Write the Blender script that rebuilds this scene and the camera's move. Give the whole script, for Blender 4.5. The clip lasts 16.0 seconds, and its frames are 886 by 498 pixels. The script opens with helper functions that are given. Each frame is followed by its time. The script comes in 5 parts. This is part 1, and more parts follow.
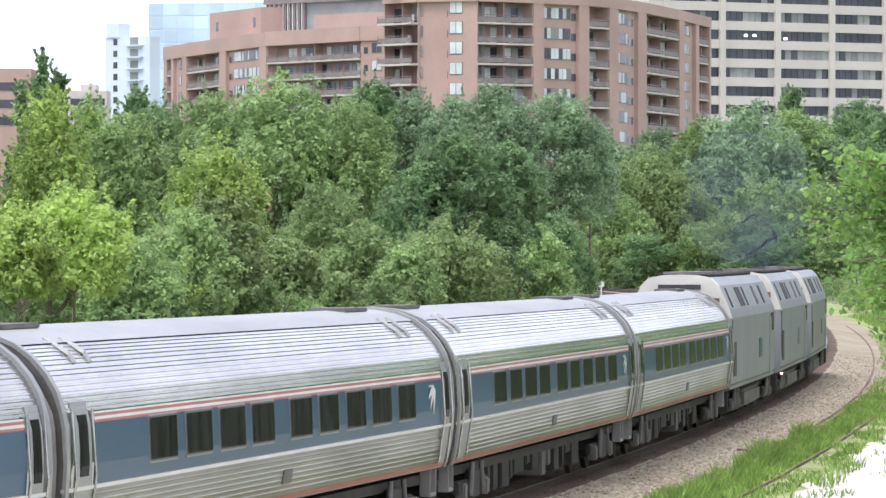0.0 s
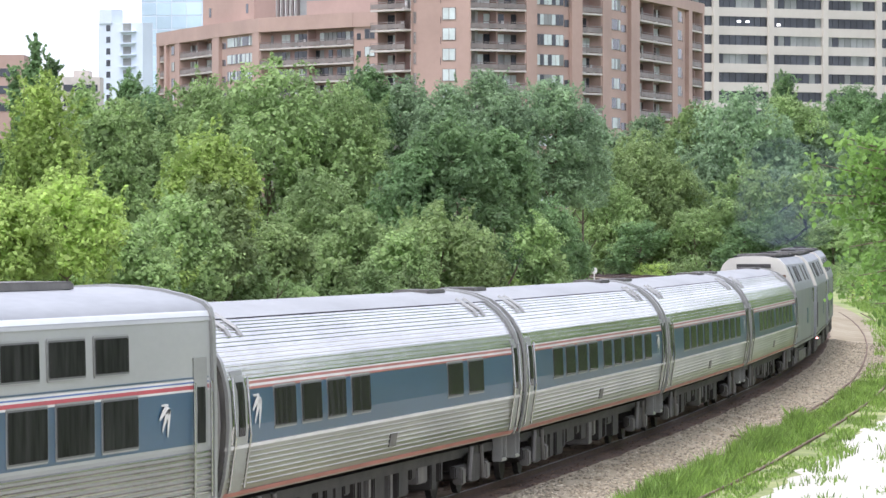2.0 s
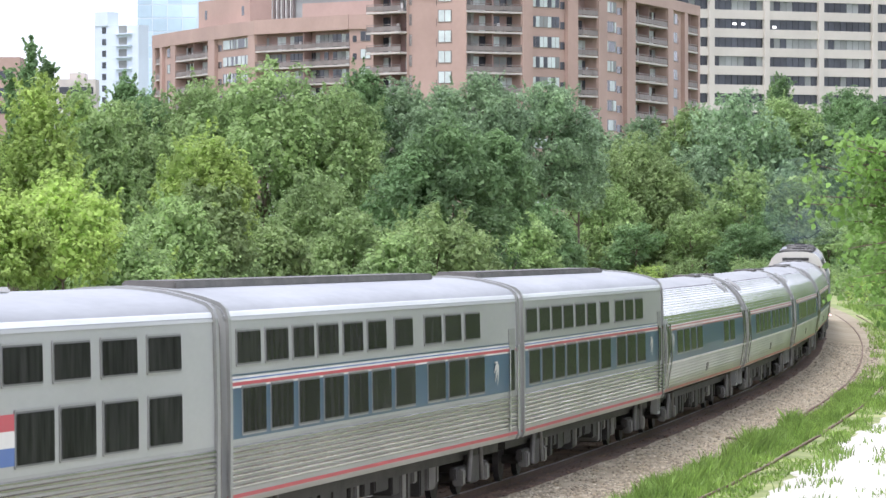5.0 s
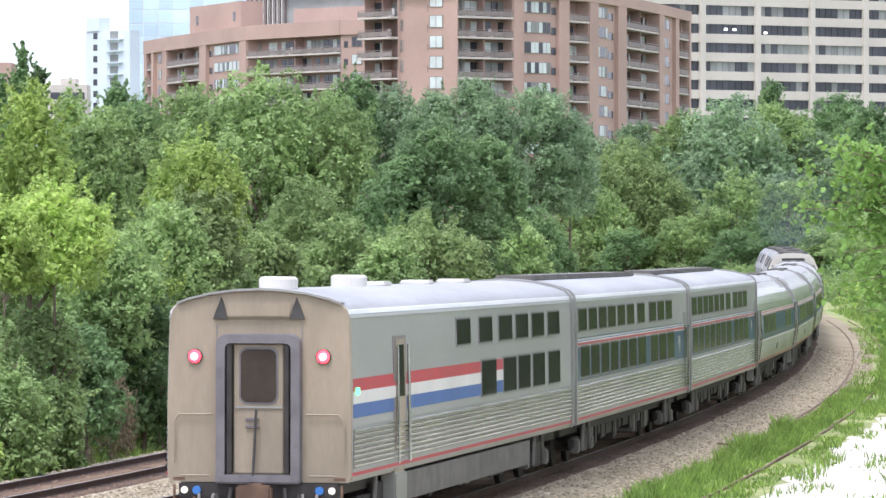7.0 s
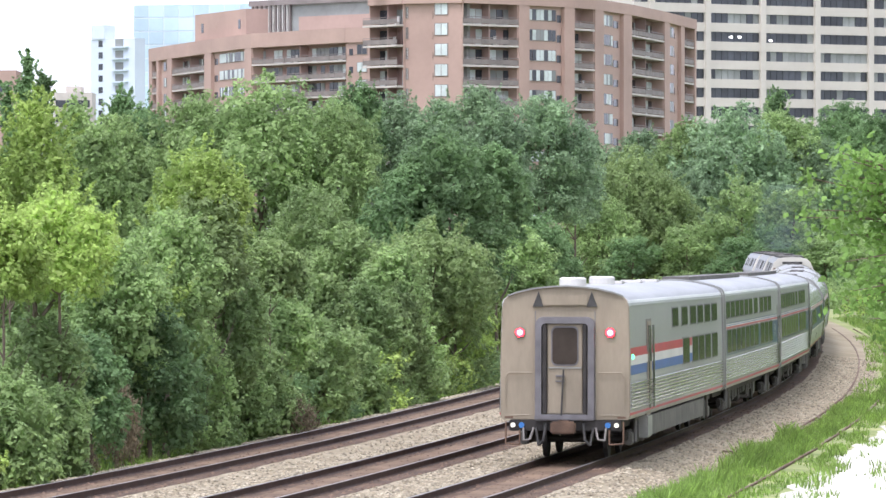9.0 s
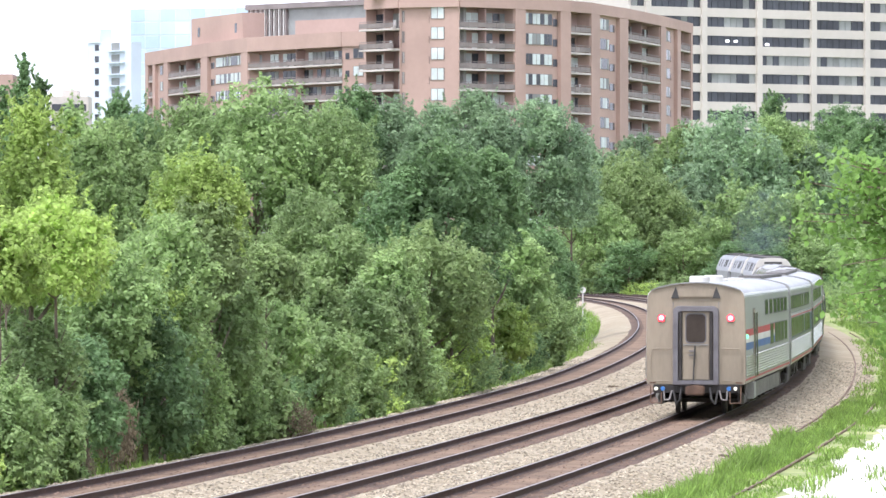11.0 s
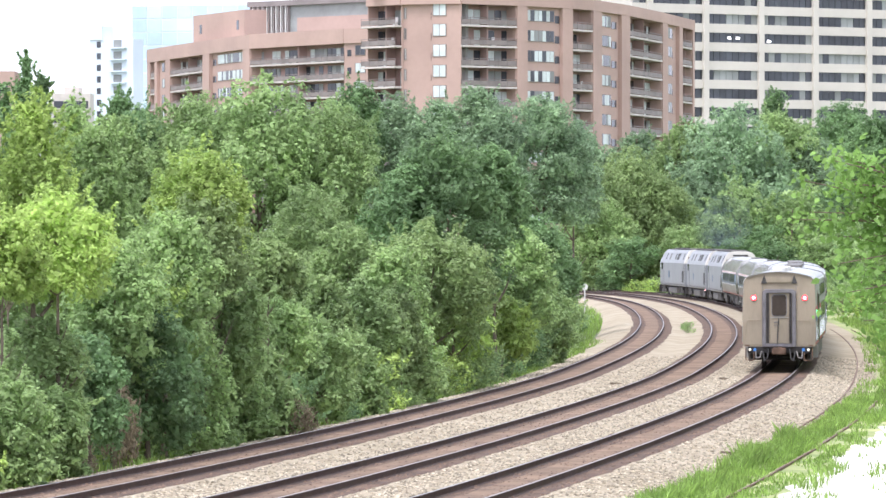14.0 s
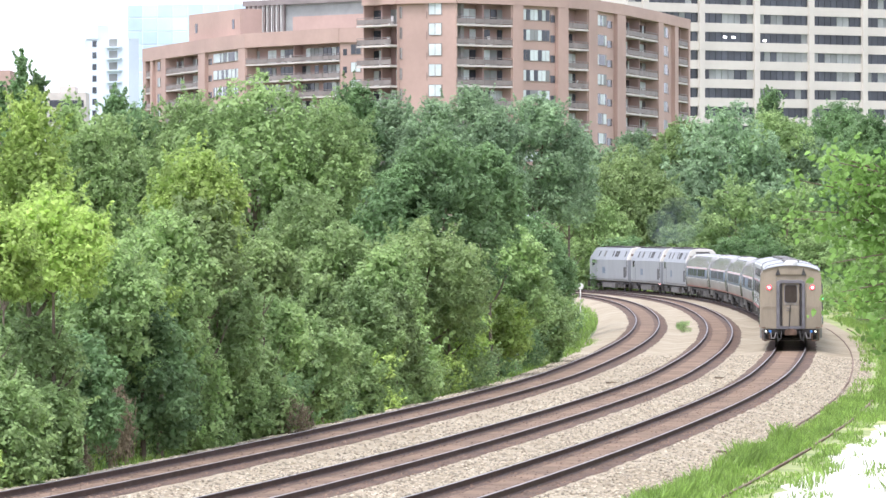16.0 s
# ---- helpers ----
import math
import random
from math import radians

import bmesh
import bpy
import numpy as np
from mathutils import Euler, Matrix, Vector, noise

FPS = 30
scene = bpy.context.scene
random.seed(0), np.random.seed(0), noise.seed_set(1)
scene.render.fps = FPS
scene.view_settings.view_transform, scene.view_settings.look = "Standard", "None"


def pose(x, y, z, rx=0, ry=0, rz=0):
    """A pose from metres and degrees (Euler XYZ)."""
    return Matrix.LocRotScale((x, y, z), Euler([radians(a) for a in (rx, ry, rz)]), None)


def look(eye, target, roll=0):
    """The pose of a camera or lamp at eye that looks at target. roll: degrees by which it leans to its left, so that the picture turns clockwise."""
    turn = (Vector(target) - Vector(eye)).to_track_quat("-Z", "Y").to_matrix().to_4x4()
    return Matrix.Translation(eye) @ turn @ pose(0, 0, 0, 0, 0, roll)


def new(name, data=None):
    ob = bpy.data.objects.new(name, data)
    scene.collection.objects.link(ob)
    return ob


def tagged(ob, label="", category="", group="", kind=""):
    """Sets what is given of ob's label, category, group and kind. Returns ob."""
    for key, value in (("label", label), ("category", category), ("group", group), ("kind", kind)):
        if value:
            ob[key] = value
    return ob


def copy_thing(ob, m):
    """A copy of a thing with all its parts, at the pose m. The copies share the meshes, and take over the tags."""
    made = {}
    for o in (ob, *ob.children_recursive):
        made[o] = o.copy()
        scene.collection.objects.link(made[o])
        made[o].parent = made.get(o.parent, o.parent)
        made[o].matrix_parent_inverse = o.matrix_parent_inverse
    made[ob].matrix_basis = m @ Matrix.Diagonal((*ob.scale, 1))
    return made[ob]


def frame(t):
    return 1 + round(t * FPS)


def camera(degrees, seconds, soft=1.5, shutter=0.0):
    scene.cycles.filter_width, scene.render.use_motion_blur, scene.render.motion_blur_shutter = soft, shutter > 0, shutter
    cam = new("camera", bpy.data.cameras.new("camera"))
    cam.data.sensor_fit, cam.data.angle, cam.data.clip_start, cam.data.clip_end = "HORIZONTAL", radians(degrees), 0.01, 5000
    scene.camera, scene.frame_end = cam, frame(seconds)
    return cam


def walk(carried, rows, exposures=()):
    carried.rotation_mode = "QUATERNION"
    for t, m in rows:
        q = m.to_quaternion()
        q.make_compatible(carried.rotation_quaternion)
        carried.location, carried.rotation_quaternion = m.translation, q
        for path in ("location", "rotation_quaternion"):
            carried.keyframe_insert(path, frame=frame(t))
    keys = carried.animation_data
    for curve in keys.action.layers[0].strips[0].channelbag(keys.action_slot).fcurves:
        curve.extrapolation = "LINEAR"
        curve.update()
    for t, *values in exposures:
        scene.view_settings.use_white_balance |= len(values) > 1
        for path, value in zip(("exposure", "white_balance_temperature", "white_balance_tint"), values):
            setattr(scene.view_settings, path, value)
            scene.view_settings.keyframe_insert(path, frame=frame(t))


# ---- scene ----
FOCAL = 8417.5  # focal length for a picture 1568 wide
EYE = (0.0, 0.0, 5.60)
cam = camera(2 * math.degrees(math.atan(784 / FOCAL)), 16.0, 1.5)


def aim(dx, dy):
    """The hand-held camera's pose: it stands still and sways by small angles."""
    yaw = math.degrees(math.atan(dx / FOCAL))
    pitch = math.degrees(math.atan((404.4 + dy - 441) / FOCAL))
    return pose(*EYE, 90 + pitch, 0, yaw)


SWAY = [(0, 36.8, -3.1), (0.5, 32.2, -10.7), (1, 19.9, -19.9), (1.5, 23.0, -24.5), (2, 24.5, -27.6), (2.5, 27.6, -27.6), (3, 26.1, -30.6),
        (3.5, 23.0, -29.8), (4, 23.0, -29.1), (5.3, 15.0, -21.0), (6.5, 7.7, -13.8), (7, 1.6, -13.8), (7.5, 7.7, -10.7), (8, 12.3, -4.6),
        (8.5, 12.2, -1.5), (9, 10.8, 0.0), (10.3, 6.0, 4.5), (11.5, 1.6, 7.6), (12, -1.5, 7.6), (12.5, 3.1, 7.6), (13, 9.2, 6.1), (13.5, 10.7, 4.6),
        (14, 7.7, 1.5), (14.5, 7.7, 1.5), (15, 5.4, 1.5), (15.5, 3.9, 0.0), (16, 0.0, 0.0)]
walk(cam, [(t, aim(dx, dy)) for t, dx, dy in SWAY], [(0, 0.30, 5900, 19), (4.0, 0.32, 5900, 19), (6.5, 0.40, 5900, 19), (9.0, 0.41, 5900, 19), (11.5, 0.66, 5900, 19), (16, 0.66, 5900, 19)])

# ---- light: a bright, thinly clouded summer sky ----
world = bpy.data.worlds.new("sky")
scene.world = world
world.use_nodes = True
wn, wl = world.node_tree.nodes, world.node_tree.links
sky = wn.new("ShaderNodeTexSky")
sky.sky_type, sky.sun_disc = "NISHITA", False
sky.sun_elevation, sky.sun_rotation = radians(66), radians(212)
sky.air_density, sky.dust_density, sky.ozone_density = 1.0, 2.0, 1.0
soft_sky = wn.new("ShaderNodeHueSaturation")
soft_sky.inputs["Saturation"].default_value = 0.25
wl.new(sky.outputs[0], soft_sky.inputs["Color"])
back = wn["Background"]
wl.new(soft_sky.outputs[0], back.inputs[0])
back.inputs[1].default_value = 0.12
# thin white cloud all over, added to the blue
cloud, both = wn.new("ShaderNodeBackground"), wn.new("ShaderNodeAddShader")
cloud.inputs[0].default_value, cloud.inputs[1].default_value = (0.93, 0.965, 1.0, 1), 0.78
wl.new(back.outputs[0], both.inputs[0])
wl.new(cloud.outputs[0], both.inputs[1])
wl.new(both.outputs[0], wn["World Output"].inputs[0])
sun = new("sun", bpy.data.lights.new("sun", "SUN"))
sun.data.energy, sun.data.angle, sun.data.color = 2.0, radians(18), (1.0, 0.95, 0.87)
sun_way = Vector((math.sin(radians(212)) * math.cos(radians(66)), math.cos(radians(212)) * math.cos(radians(66)), math.sin(radians(66))))
sun.matrix_world = look(sun_way * 50, (0, 0, 0))


# ---- materials ----
def mat(name, colour, rough=0.6, metal=0.0, scale=4.0, vary=0.15, bump=0.1, fine=40.0, per_object=0.0, per_island=0.0, stretch=(1, 1, 1), second=None,
        translucent=0.0, emit=0.0, spec=0.5):
    """A surface with stains at one scale and grain at another."""
    m = bpy.data.materials.new(name)
    m.use_nodes = True
    n, l = m.node_tree.nodes, m.node_tree.links
    b = n["Principled BSDF"]
    b.inputs["Roughness"].default_value, b.inputs["Metallic"].default_value = rough, metal
    b.inputs["Specular IOR Level"].default_value = spec
    co = n.new("ShaderNodeTexCoord")
    mp = n.new("ShaderNodeMapping")
    mp.inputs["Scale"].default_value = stretch
    l.new(co.outputs["Object"], mp.inputs[0])
    stain = n.new("ShaderNodeTexNoise")
    stain.inputs["Scale"].default_value, stain.inputs["Detail"].default_value = scale, 5
    grain = n.new("ShaderNodeTexNoise")
    grain.inputs["Scale"].default_value, grain.inputs["Detail"].default_value = fine, 3
    for t in (stain, grain):
        l.new(mp.outputs[0], t.inputs["Vector"])
    dark = [c * (1 - vary) for c in colour]
    light = [min(1, c * (1 + vary)) for c in (second or colour)]
    mix = n.new("ShaderNodeMix")
    mix.data_type = "RGBA"
    mix.inputs["A"].default_value, mix.inputs["B"].default_value = (*dark, 1), (*light, 1)
    ramp = n.new("ShaderNodeMapRange")
    ramp.inputs["From Min"].default_value, ramp.inputs["From Max"].default_value = 0.3, 0.7
    l.new(stain.outputs[0], ramp.inputs[0])
    l.new(ramp.outputs[0], mix.inputs["Factor"])
    hs = n.new("ShaderNodeHueSaturation")
    l.new(mix.outputs["Result"], hs.inputs["Color"])
    value = n.new("ShaderNodeMath")
    value.operation = "MULTIPLY_ADD"
    l.new(grain.outputs[0], value.inputs[0])
    value.inputs[1].default_value, value.inputs[2].default_value = vary * 1.2, 1 - vary * 0.6
    last = value
    for amount, kind, socket in ((per_object, "ShaderNodeObjectInfo", "Random"), (per_island, "ShaderNodeNewGeometry", "Random Per Island")):
        if amount:
            src, add = n.new(kind), n.new("ShaderNodeMath")
            add.operation = "MULTIPLY_ADD"
            l.new(src.outputs[socket], add.inputs[0])
            add.inputs[1].default_value, add.inputs[2].default_value = amount, 1 - amount / 2
            both = n.new("ShaderNodeMath")
            both.operation = "MULTIPLY"
            l.new(last.outputs[0], both.inputs[0])
            l.new(add.outputs[0], both.inputs[1])
            last = both
    l.new(last.outputs[0], hs.inputs["Value"])
    l.new(hs.outputs[0], b.inputs["Base Color"])
    if bump:
        bp = n.new("ShaderNodeBump")
        bp.inputs["Strength"].default_value, bp.inputs["Distance"].default_value = bump, 0.02
        l.new(grain.outputs[0], bp.inputs["Height"])
        l.new(bp.outputs[0], b.inputs["Normal"])
    if translucent:
        tr, sh = n.new("ShaderNodeBsdfTranslucent"), n.new("ShaderNodeMixShader")
        l.new(hs.outputs[0], tr.inputs[0])
        sh.inputs[0].default_value = translucent
        l.new(b.outputs[0], sh.inputs[1])
        l.new(tr.outputs[0], sh.inputs[2])
        l.new(sh.outputs[0], n["Material Output"].inputs[0])
    if emit:
        b.inputs["Emission Color"].default_value, b.inputs["Emission Strength"].default_value = (*colour, 1), emit
    return m


steel = mat("stainless steel", (0.40, 0.395, 0.38), 0.17, 0.97, 0.8, 0.26, 0.04, 7, stretch=(0.3, 1.5, 1.5))
steel_lower_dark = mat("grimy, reflection-darkened steel", (0.235, 0.23, 0.205), 0.3, 0.9, 0.7, 0.3, 0.04, 7, stretch=(0.3, 1.5, 1.5))
steel_dull = mat("dull steel", (0.32, 0.32, 0.30), 0.45, 0.6, 0.6, 0.15, 0.03, 14, stretch=(0.3, 1, 1))
grey_paint = mat("grey car paint", (0.365, 0.37, 0.35), 0.42, 0.35, 0.5, 0.10, 0.02, 12, stretch=(0.3, 1, 1))
sleeper_roof = mat("weathered grey roof", (0.31, 0.32, 0.325), 0.5, 0.2, 0.5, 0.2, 0.03, 8, stretch=(0.2, 1, 1))
end_grey = mat("dark grey gangway frame", (0.145, 0.137, 0.142), 0.6, 0.0, 3, 0.2, 0.1)
roof_edge = mat("sky glare on roof edge", (0.76, 0.77, 0.77), 0.4, 0.3, 0.7, 0.12, 0.03, 10, stretch=(0.3, 1, 1))
window_frame = mat("dark window gasket", (0.10, 0.10, 0.095), 0.5, 0.2, 2, 0.2, 0.0)
roof_paint = mat("pale roof", (0.30, 0.305, 0.30), 0.5, 0.2, 0.7, 0.14, 0.03, 10, stretch=(0.3, 1, 1))
beige_paint = mat("weathered beige paint", (0.275, 0.23, 0.165), 0.55, 0.0, 1.2, 0.2, 0.03, 15, stretch=(1, 1, 0.3))
loco_paint = mat("silver grey locomotive paint", (0.23, 0.24, 0.245), 0.45, 0.1, 0.7, 0.12, 0.02, 10, stretch=(1, 1, 0.4))
loco_cream = mat("cream hood paint", (0.56, 0.535, 0.47), 0.5, 0.0, 0.8, 0.1, 0.02, 10)
blue_paint = mat("faded blue band", (0.025, 0.068, 0.12), 0.35, 0.0, 0.6, 0.2, 0.02, 12, stretch=(0.3, 1, 1), spec=0.4)
red_paint = mat("red stripe", (0.42, 0.04, 0.055), 0.45, 0.0, 1, 0.12, 0.0)
faded_red = mat("faded red line", (0.36, 0.115, 0.09), 0.45, 0.0, 1, 0.2, 0.0)
deep_blue = mat("blue stripe", (0.045, 0.11, 0.31), 0.45, 0.0, 1, 0.12, 0.0)
white_paint = mat("white stripe", (0.62, 0.60, 0.56), 0.45, 0.0, 1, 0.1, 0.0)
# the streaky tone in this glass stands for uneven reflections
glass_dark = mat("tinted glass", (0.026, 0.026, 0.024), 0.10, 0.0, 2.0, 0.5, 0.03, 6, spec=0.07, stretch=(2, 1, 0.4))
glass_dark.node_tree.nodes["Principled BSDF"].inputs["IOR"].default_value = 1.14
glass_brown = mat("dusty brown glass", (0.045, 0.035, 0.027), 0.25, 0.0, 2.0, 0.25, 0.0, 6, spec=0.2)
brown_stone = mat("oily stone", (0.15, 0.10, 0.07), 0.9, 0.0, 3, 0.2, 0.2, 20, per_island=0.9)
rubber = mat("dark rubber", (0.05, 0.048, 0.045), 0.7, 0.0, 3, 0.3, 0.1)
diaphragm_grey = mat("grey diaphragm", (0.19, 0.175, 0.16), 0.6, 0.0, 3, 0.2, 0.1)
# near black: soot, and the deep shade beneath the cars
under = mat("sooty and shade-dark underframe", (0.035, 0.031, 0.028), 0.7, 0.2, 2, 0.4, 0.2)
box_grey = mat("dusty and shade-dark box grey", (0.125, 0.117, 0.105), 0.65, 0.1, 2, 0.3, 0.1)
rust = mat("rusty iron", (0.14, 0.085, 0.055), 0.75, 0.1, 3, 0.35, 0.2)
lamp_red = mat("red marker glow", (1.0, 0.03, 0.04), 0.3, emit=6.0)
lamp_core = mat("hot lamp core", (1.0, 0.42, 0.40), 0.3, emit=5)
lamp_white = mat("white marker glow", (0.9, 0.85, 0.68), 0.3, emit=0.25)
lamp_blue = mat("blue marker glow", (0.03, 0.12, 0.32), 0.3, emit=0.4)
lamp_green = mat("green marker glow", (0.10, 1.0, 0.35), 0.3, emit=2.5)
rail_rust = mat("rusted rail side", (0.06, 0.032, 0.022), 0.75, 0.2, 2, 0.3, 0.2, 30)
rail_head = mat("worn rail head", (0.22, 0.20, 0.195), 0.45, 0.6, 1.5, 0.2, 0.0)
track_bed = mat("oily brown ballast", (0.095, 0.057, 0.035), 0.95, 0.0, 0.7, 0.35, 0.6, 22)
centre_bed = mat("dusty brown ballast", (0.145, 0.088, 0.05), 0.95, 0.0, 0.7, 0.3, 0.1, 20, second=(0.17, 0.112, 0.068))
ballast = mat("pale ballast", (0.265, 0.212, 0.13), 0.95, 0.0, 0.6, 0.13, 0.04, 14, second=(0.315, 0.272, 0.19))
stone = mat("ballast stone", (0.305, 0.25, 0.165), 0.9, 0.0, 3, 0.2, 0.2, 20, second=(0.345, 0.305, 0.23), per_island=0.9)
soil = mat("woodland floor", (0.10, 0.10, 0.05), 0.95, 0.0, 0.25, 0.35, 0.4, 3, second=(0.12, 0.17, 0.05))
sand = mat("pale sandy path", (0.56, 0.53, 0.46), 0.95, 0.0, 0.6, 0.12, 0.3, 8)
turf = mat("short turf", (0.19, 0.27, 0.075), 0.95, 0.0, 0.5, 0.3, 0.5, 7, second=(0.28, 0.29, 0.12))
grass_blade = mat("grass blades", (0.185, 0.31, 0.06), 0.6, 0.0, 0.7, 0.25, 0.0, 3, second=(0.26, 0.385, 0.085), per_island=0.7, translucent=0.35)
bark = mat("bark", (0.16, 0.125, 0.09), 0.9, 0.0, 2, 0.3, 0.5, 12, stretch=(1, 1, 0.2))


def leaf_mat(name, colour, second):
    return mat(name, colour, 0.5, 0.0, 0.35, 0.2, 0.0, 1.2, per_object=0.35, per_island=0.6, second=second, translucent=0.5, spec=0.22)


leaf_bright = leaf_mat("bright spring leaves", (0.315, 0.45, 0.125), (0.44, 0.56, 0.16))
leaf_mid = leaf_mat("mid green leaves", (0.255, 0.37, 0.15), (0.345, 0.46, 0.185))
leaf_dark = leaf_mat("dark green leaves", (0.16, 0.26, 0.12), (0.23, 0.35, 0.15))
leaf_olive = leaf_mat("olive leaves", (0.24, 0.335, 0.14), (0.325, 0.42, 0.17))
# distance haze put into the leaf colour, paler and bluer than the mid green
leaf_haze = leaf_mat("haze-paled green leaves", (0.235, 0.345, 0.20), (0.305, 0.415, 0.23))
leaf_dry = leaf_mat("dry brush leaves", (0.25, 0.20, 0.14), (0.31, 0.26, 0.17))
leaf_young = leaf_mat("young tree leaves", (0.135, 0.245, 0.06), (0.215, 0.34, 0.09))


# ---- building blocks ----
def mesh_from(name, verts, faces, material, smooth=False):
    me = bpy.data.meshes.new(name)
    me.from_pydata([tuple(map(float, v)) for v in verts], [], faces)
    me.materials.append(material)
    me.validate()
    if smooth:
        me.polygons.foreach_set("use_smooth", [True] * len(me.polygons))
    me.update()
    return me


def part(name, bm, material, parent, label=""):
    """One mesh object under a thing or a part; bm is a bmesh or a ready mesh."""
    if isinstance(bm, bmesh.types.BMesh):
        me = bpy.data.meshes.new(name)
        bm.to_mesh(me)
        bm.free()
        me.materials.append(material)
    else:
        me = bm
    ob = new(name, me)
    ob.parent = parent
    return tagged(ob, label)


def box(bm, x0, x1, y0, y1, z0, z1, bevel=0.0):
    before = set(bm.faces)
    r = bmesh.ops.create_cube(bm, size=1.0)
    for v in r["verts"]:
        v.co = Vector((x0 + (v.co.x + 0.5) * (x1 - x0), y0 + (v.co.y + 0.5) * (y1 - y0), z0 + (v.co.z + 0.5) * (z1 - z0)))
    if bevel:
        edges = {e for v in r["verts"] for e in v.link_edges}
        bmesh.ops.bevel(bm, geom=list(edges), offset=bevel, segments=2, affect="EDGES")
    return bm


def boxes(*rows, bevel=0.0):
    bm = bmesh.new()
    for r in rows:
        box(bm, *r, bevel=bevel)
    return bm


def tube(bm, a, b, r0, r1=None, sides=8):
    """A tapered round bar from a to b."""
    a, b = Vector(a), Vector(b)
    q = (b - a).to_track_quat("Z", "Y")
    r1 = r0 if r1 is None else r1
    rings = []
    for c, r in ((a, r0), (b, r1)):
        rings.append([bm.verts.new(c + q @ Vector((r * math.cos(2 * math.pi * i / sides), r * math.sin(2 * math.pi * i / sides), 0))) for i in range(sides)])
    for i in range(sides):
        bm.faces.new((rings[0][i], rings[0][(i + 1) % sides], rings[1][(i + 1) % sides], rings[1][i]))
    bm.faces.new(rings[0][::-1])
    bm.faces.new(rings[1])
    return bm


def tubes(*rows, sides=8):
    bm = bmesh.new()
    for a, b, *r in rows:
        tube(bm, a, b, *r, sides=sides)
    return bm


def structure(name, me, label, category=""):
    return tagged(new(name, me), label, category or name.rstrip("_0123456789"), kind="structure")


# ---- the line of the railway: a long left-hand bend ----
GRADE = -0.00152
DIP_S, DIP_Z = [-40, 40, 110, 190, 280, 420], [0.422, 0.002, -0.249, -0.231, -0.076, 0.046]
BEND_S = [-40, 0, 40, 80, 130, 180, 230, 280, 340, 420]
BEND_K = [0.001575, 0.001272, 0.000329, 0.000708, 0.000453, 0.000549, 0.000601, 0.000455, 0.001618, 0.003871]
LINE_S = np.arange(-240.0, 701.0, 2.0)
bend = np.interp(LINE_S, BEND_S, BEND_K)
LINE_TH = np.concatenate([[0], np.cumsum((bend[1:] + bend[:-1]))])
LINE_TH += -0.17667 - np.interp(0, LINE_S, LINE_TH)
LINE_X = np.concatenate([[0], np.cumsum(-(np.sin(LINE_TH[1:]) + np.sin(LINE_TH[:-1])))])
LINE_Y = np.concatenate([[0], np.cumsum(np.cos(LINE_TH[1:]) + np.cos(LINE_TH[:-1]))])
LINE_X += -1.791 - np.interp(0, LINE_S, LINE_X)
LINE_Y += 86.218 - np.interp(0, LINE_S, LINE_Y)


def rail_z(s):
    return GRADE * s + float(np.interp(s, DIP_S, DIP_Z))


def on_line(s, off=0.0, z=0.0):
    """The place s metres along the near track, off metres to its right and z above its rails."""
    th = np.interp(s, LINE_S, LINE_TH)
    return Vector((np.interp(s, LINE_S, LINE_X) + math.cos(th) * off, np.interp(s, LINE_S, LINE_Y) + math.sin(th) * off, rail_z(s) + z))


def s_of(y):
    return float(np.interp(y, LINE_Y[:371], LINE_S[:371]))


def ground_z(x, y):
    s = min(s_of(y), 470)
    return rail_z(s) - 0.62


def sweep(name, profile, s0, s1, step, material, closed=False, wobble=0.0, smooth=False):
    """A profile of (off, z) points drawn along the line."""
    verts, faces, n = [], [], len(profile)
    steps = max(1, int((s1 - s0) / step))
    for i in range(steps + 1):
        s = s0 + (s1 - s0) * i / steps
        for j, (off, z) in enumerate(profile):
            w = wobble * (noise.noise(Vector((s * 0.35, j * 7.3, 1.7))) + 0.6 * noise.noise(Vector((s * 1.7, j * 3.1, 5.2)))) if wobble else 0
            verts.append(on_line(s, off + w, z))
    m = n if closed else n - 1
    for i in range(steps):
        for j in range(m):
            a, b = i * n + j, i * n + (j + 1) % n
            faces.append((a, b, b + n, a + n))
    if closed:
        faces += [tuple(range(n))[::-1], tuple(range(steps * n, steps * n + n))]
    return mesh_from(name, verts, faces, material, smooth)


# ground sheet
gx = sorted(set([-4500, -2000, -900, -400] + list(range(-200, 201, 20)) + [400, 900, 2000, 4500]))
gy = [-900, -300] + list(range(-120, 721, 12)) + [900, 1300, 2000, 3200, 4800]
gv = [(x, y, ground_z(x, y) + (0.0 if abs(x) < 30 else 0.25 * noise.noise(Vector((x * 0.05, y * 0.05, 0))))) for y in gy for x in gx]
gf = [(j * len(gx) + i, j * len(gx) + i + 1, (j + 1) * len(gx) + i + 1, (j + 1) * len(gx) + i) for j in range(len(gy) - 1) for i in range(len(gx) - 1)]
structure("ground", mesh_from("ground", gv, gf, soil), "woodland floor of dark soil and weeds", "ground")

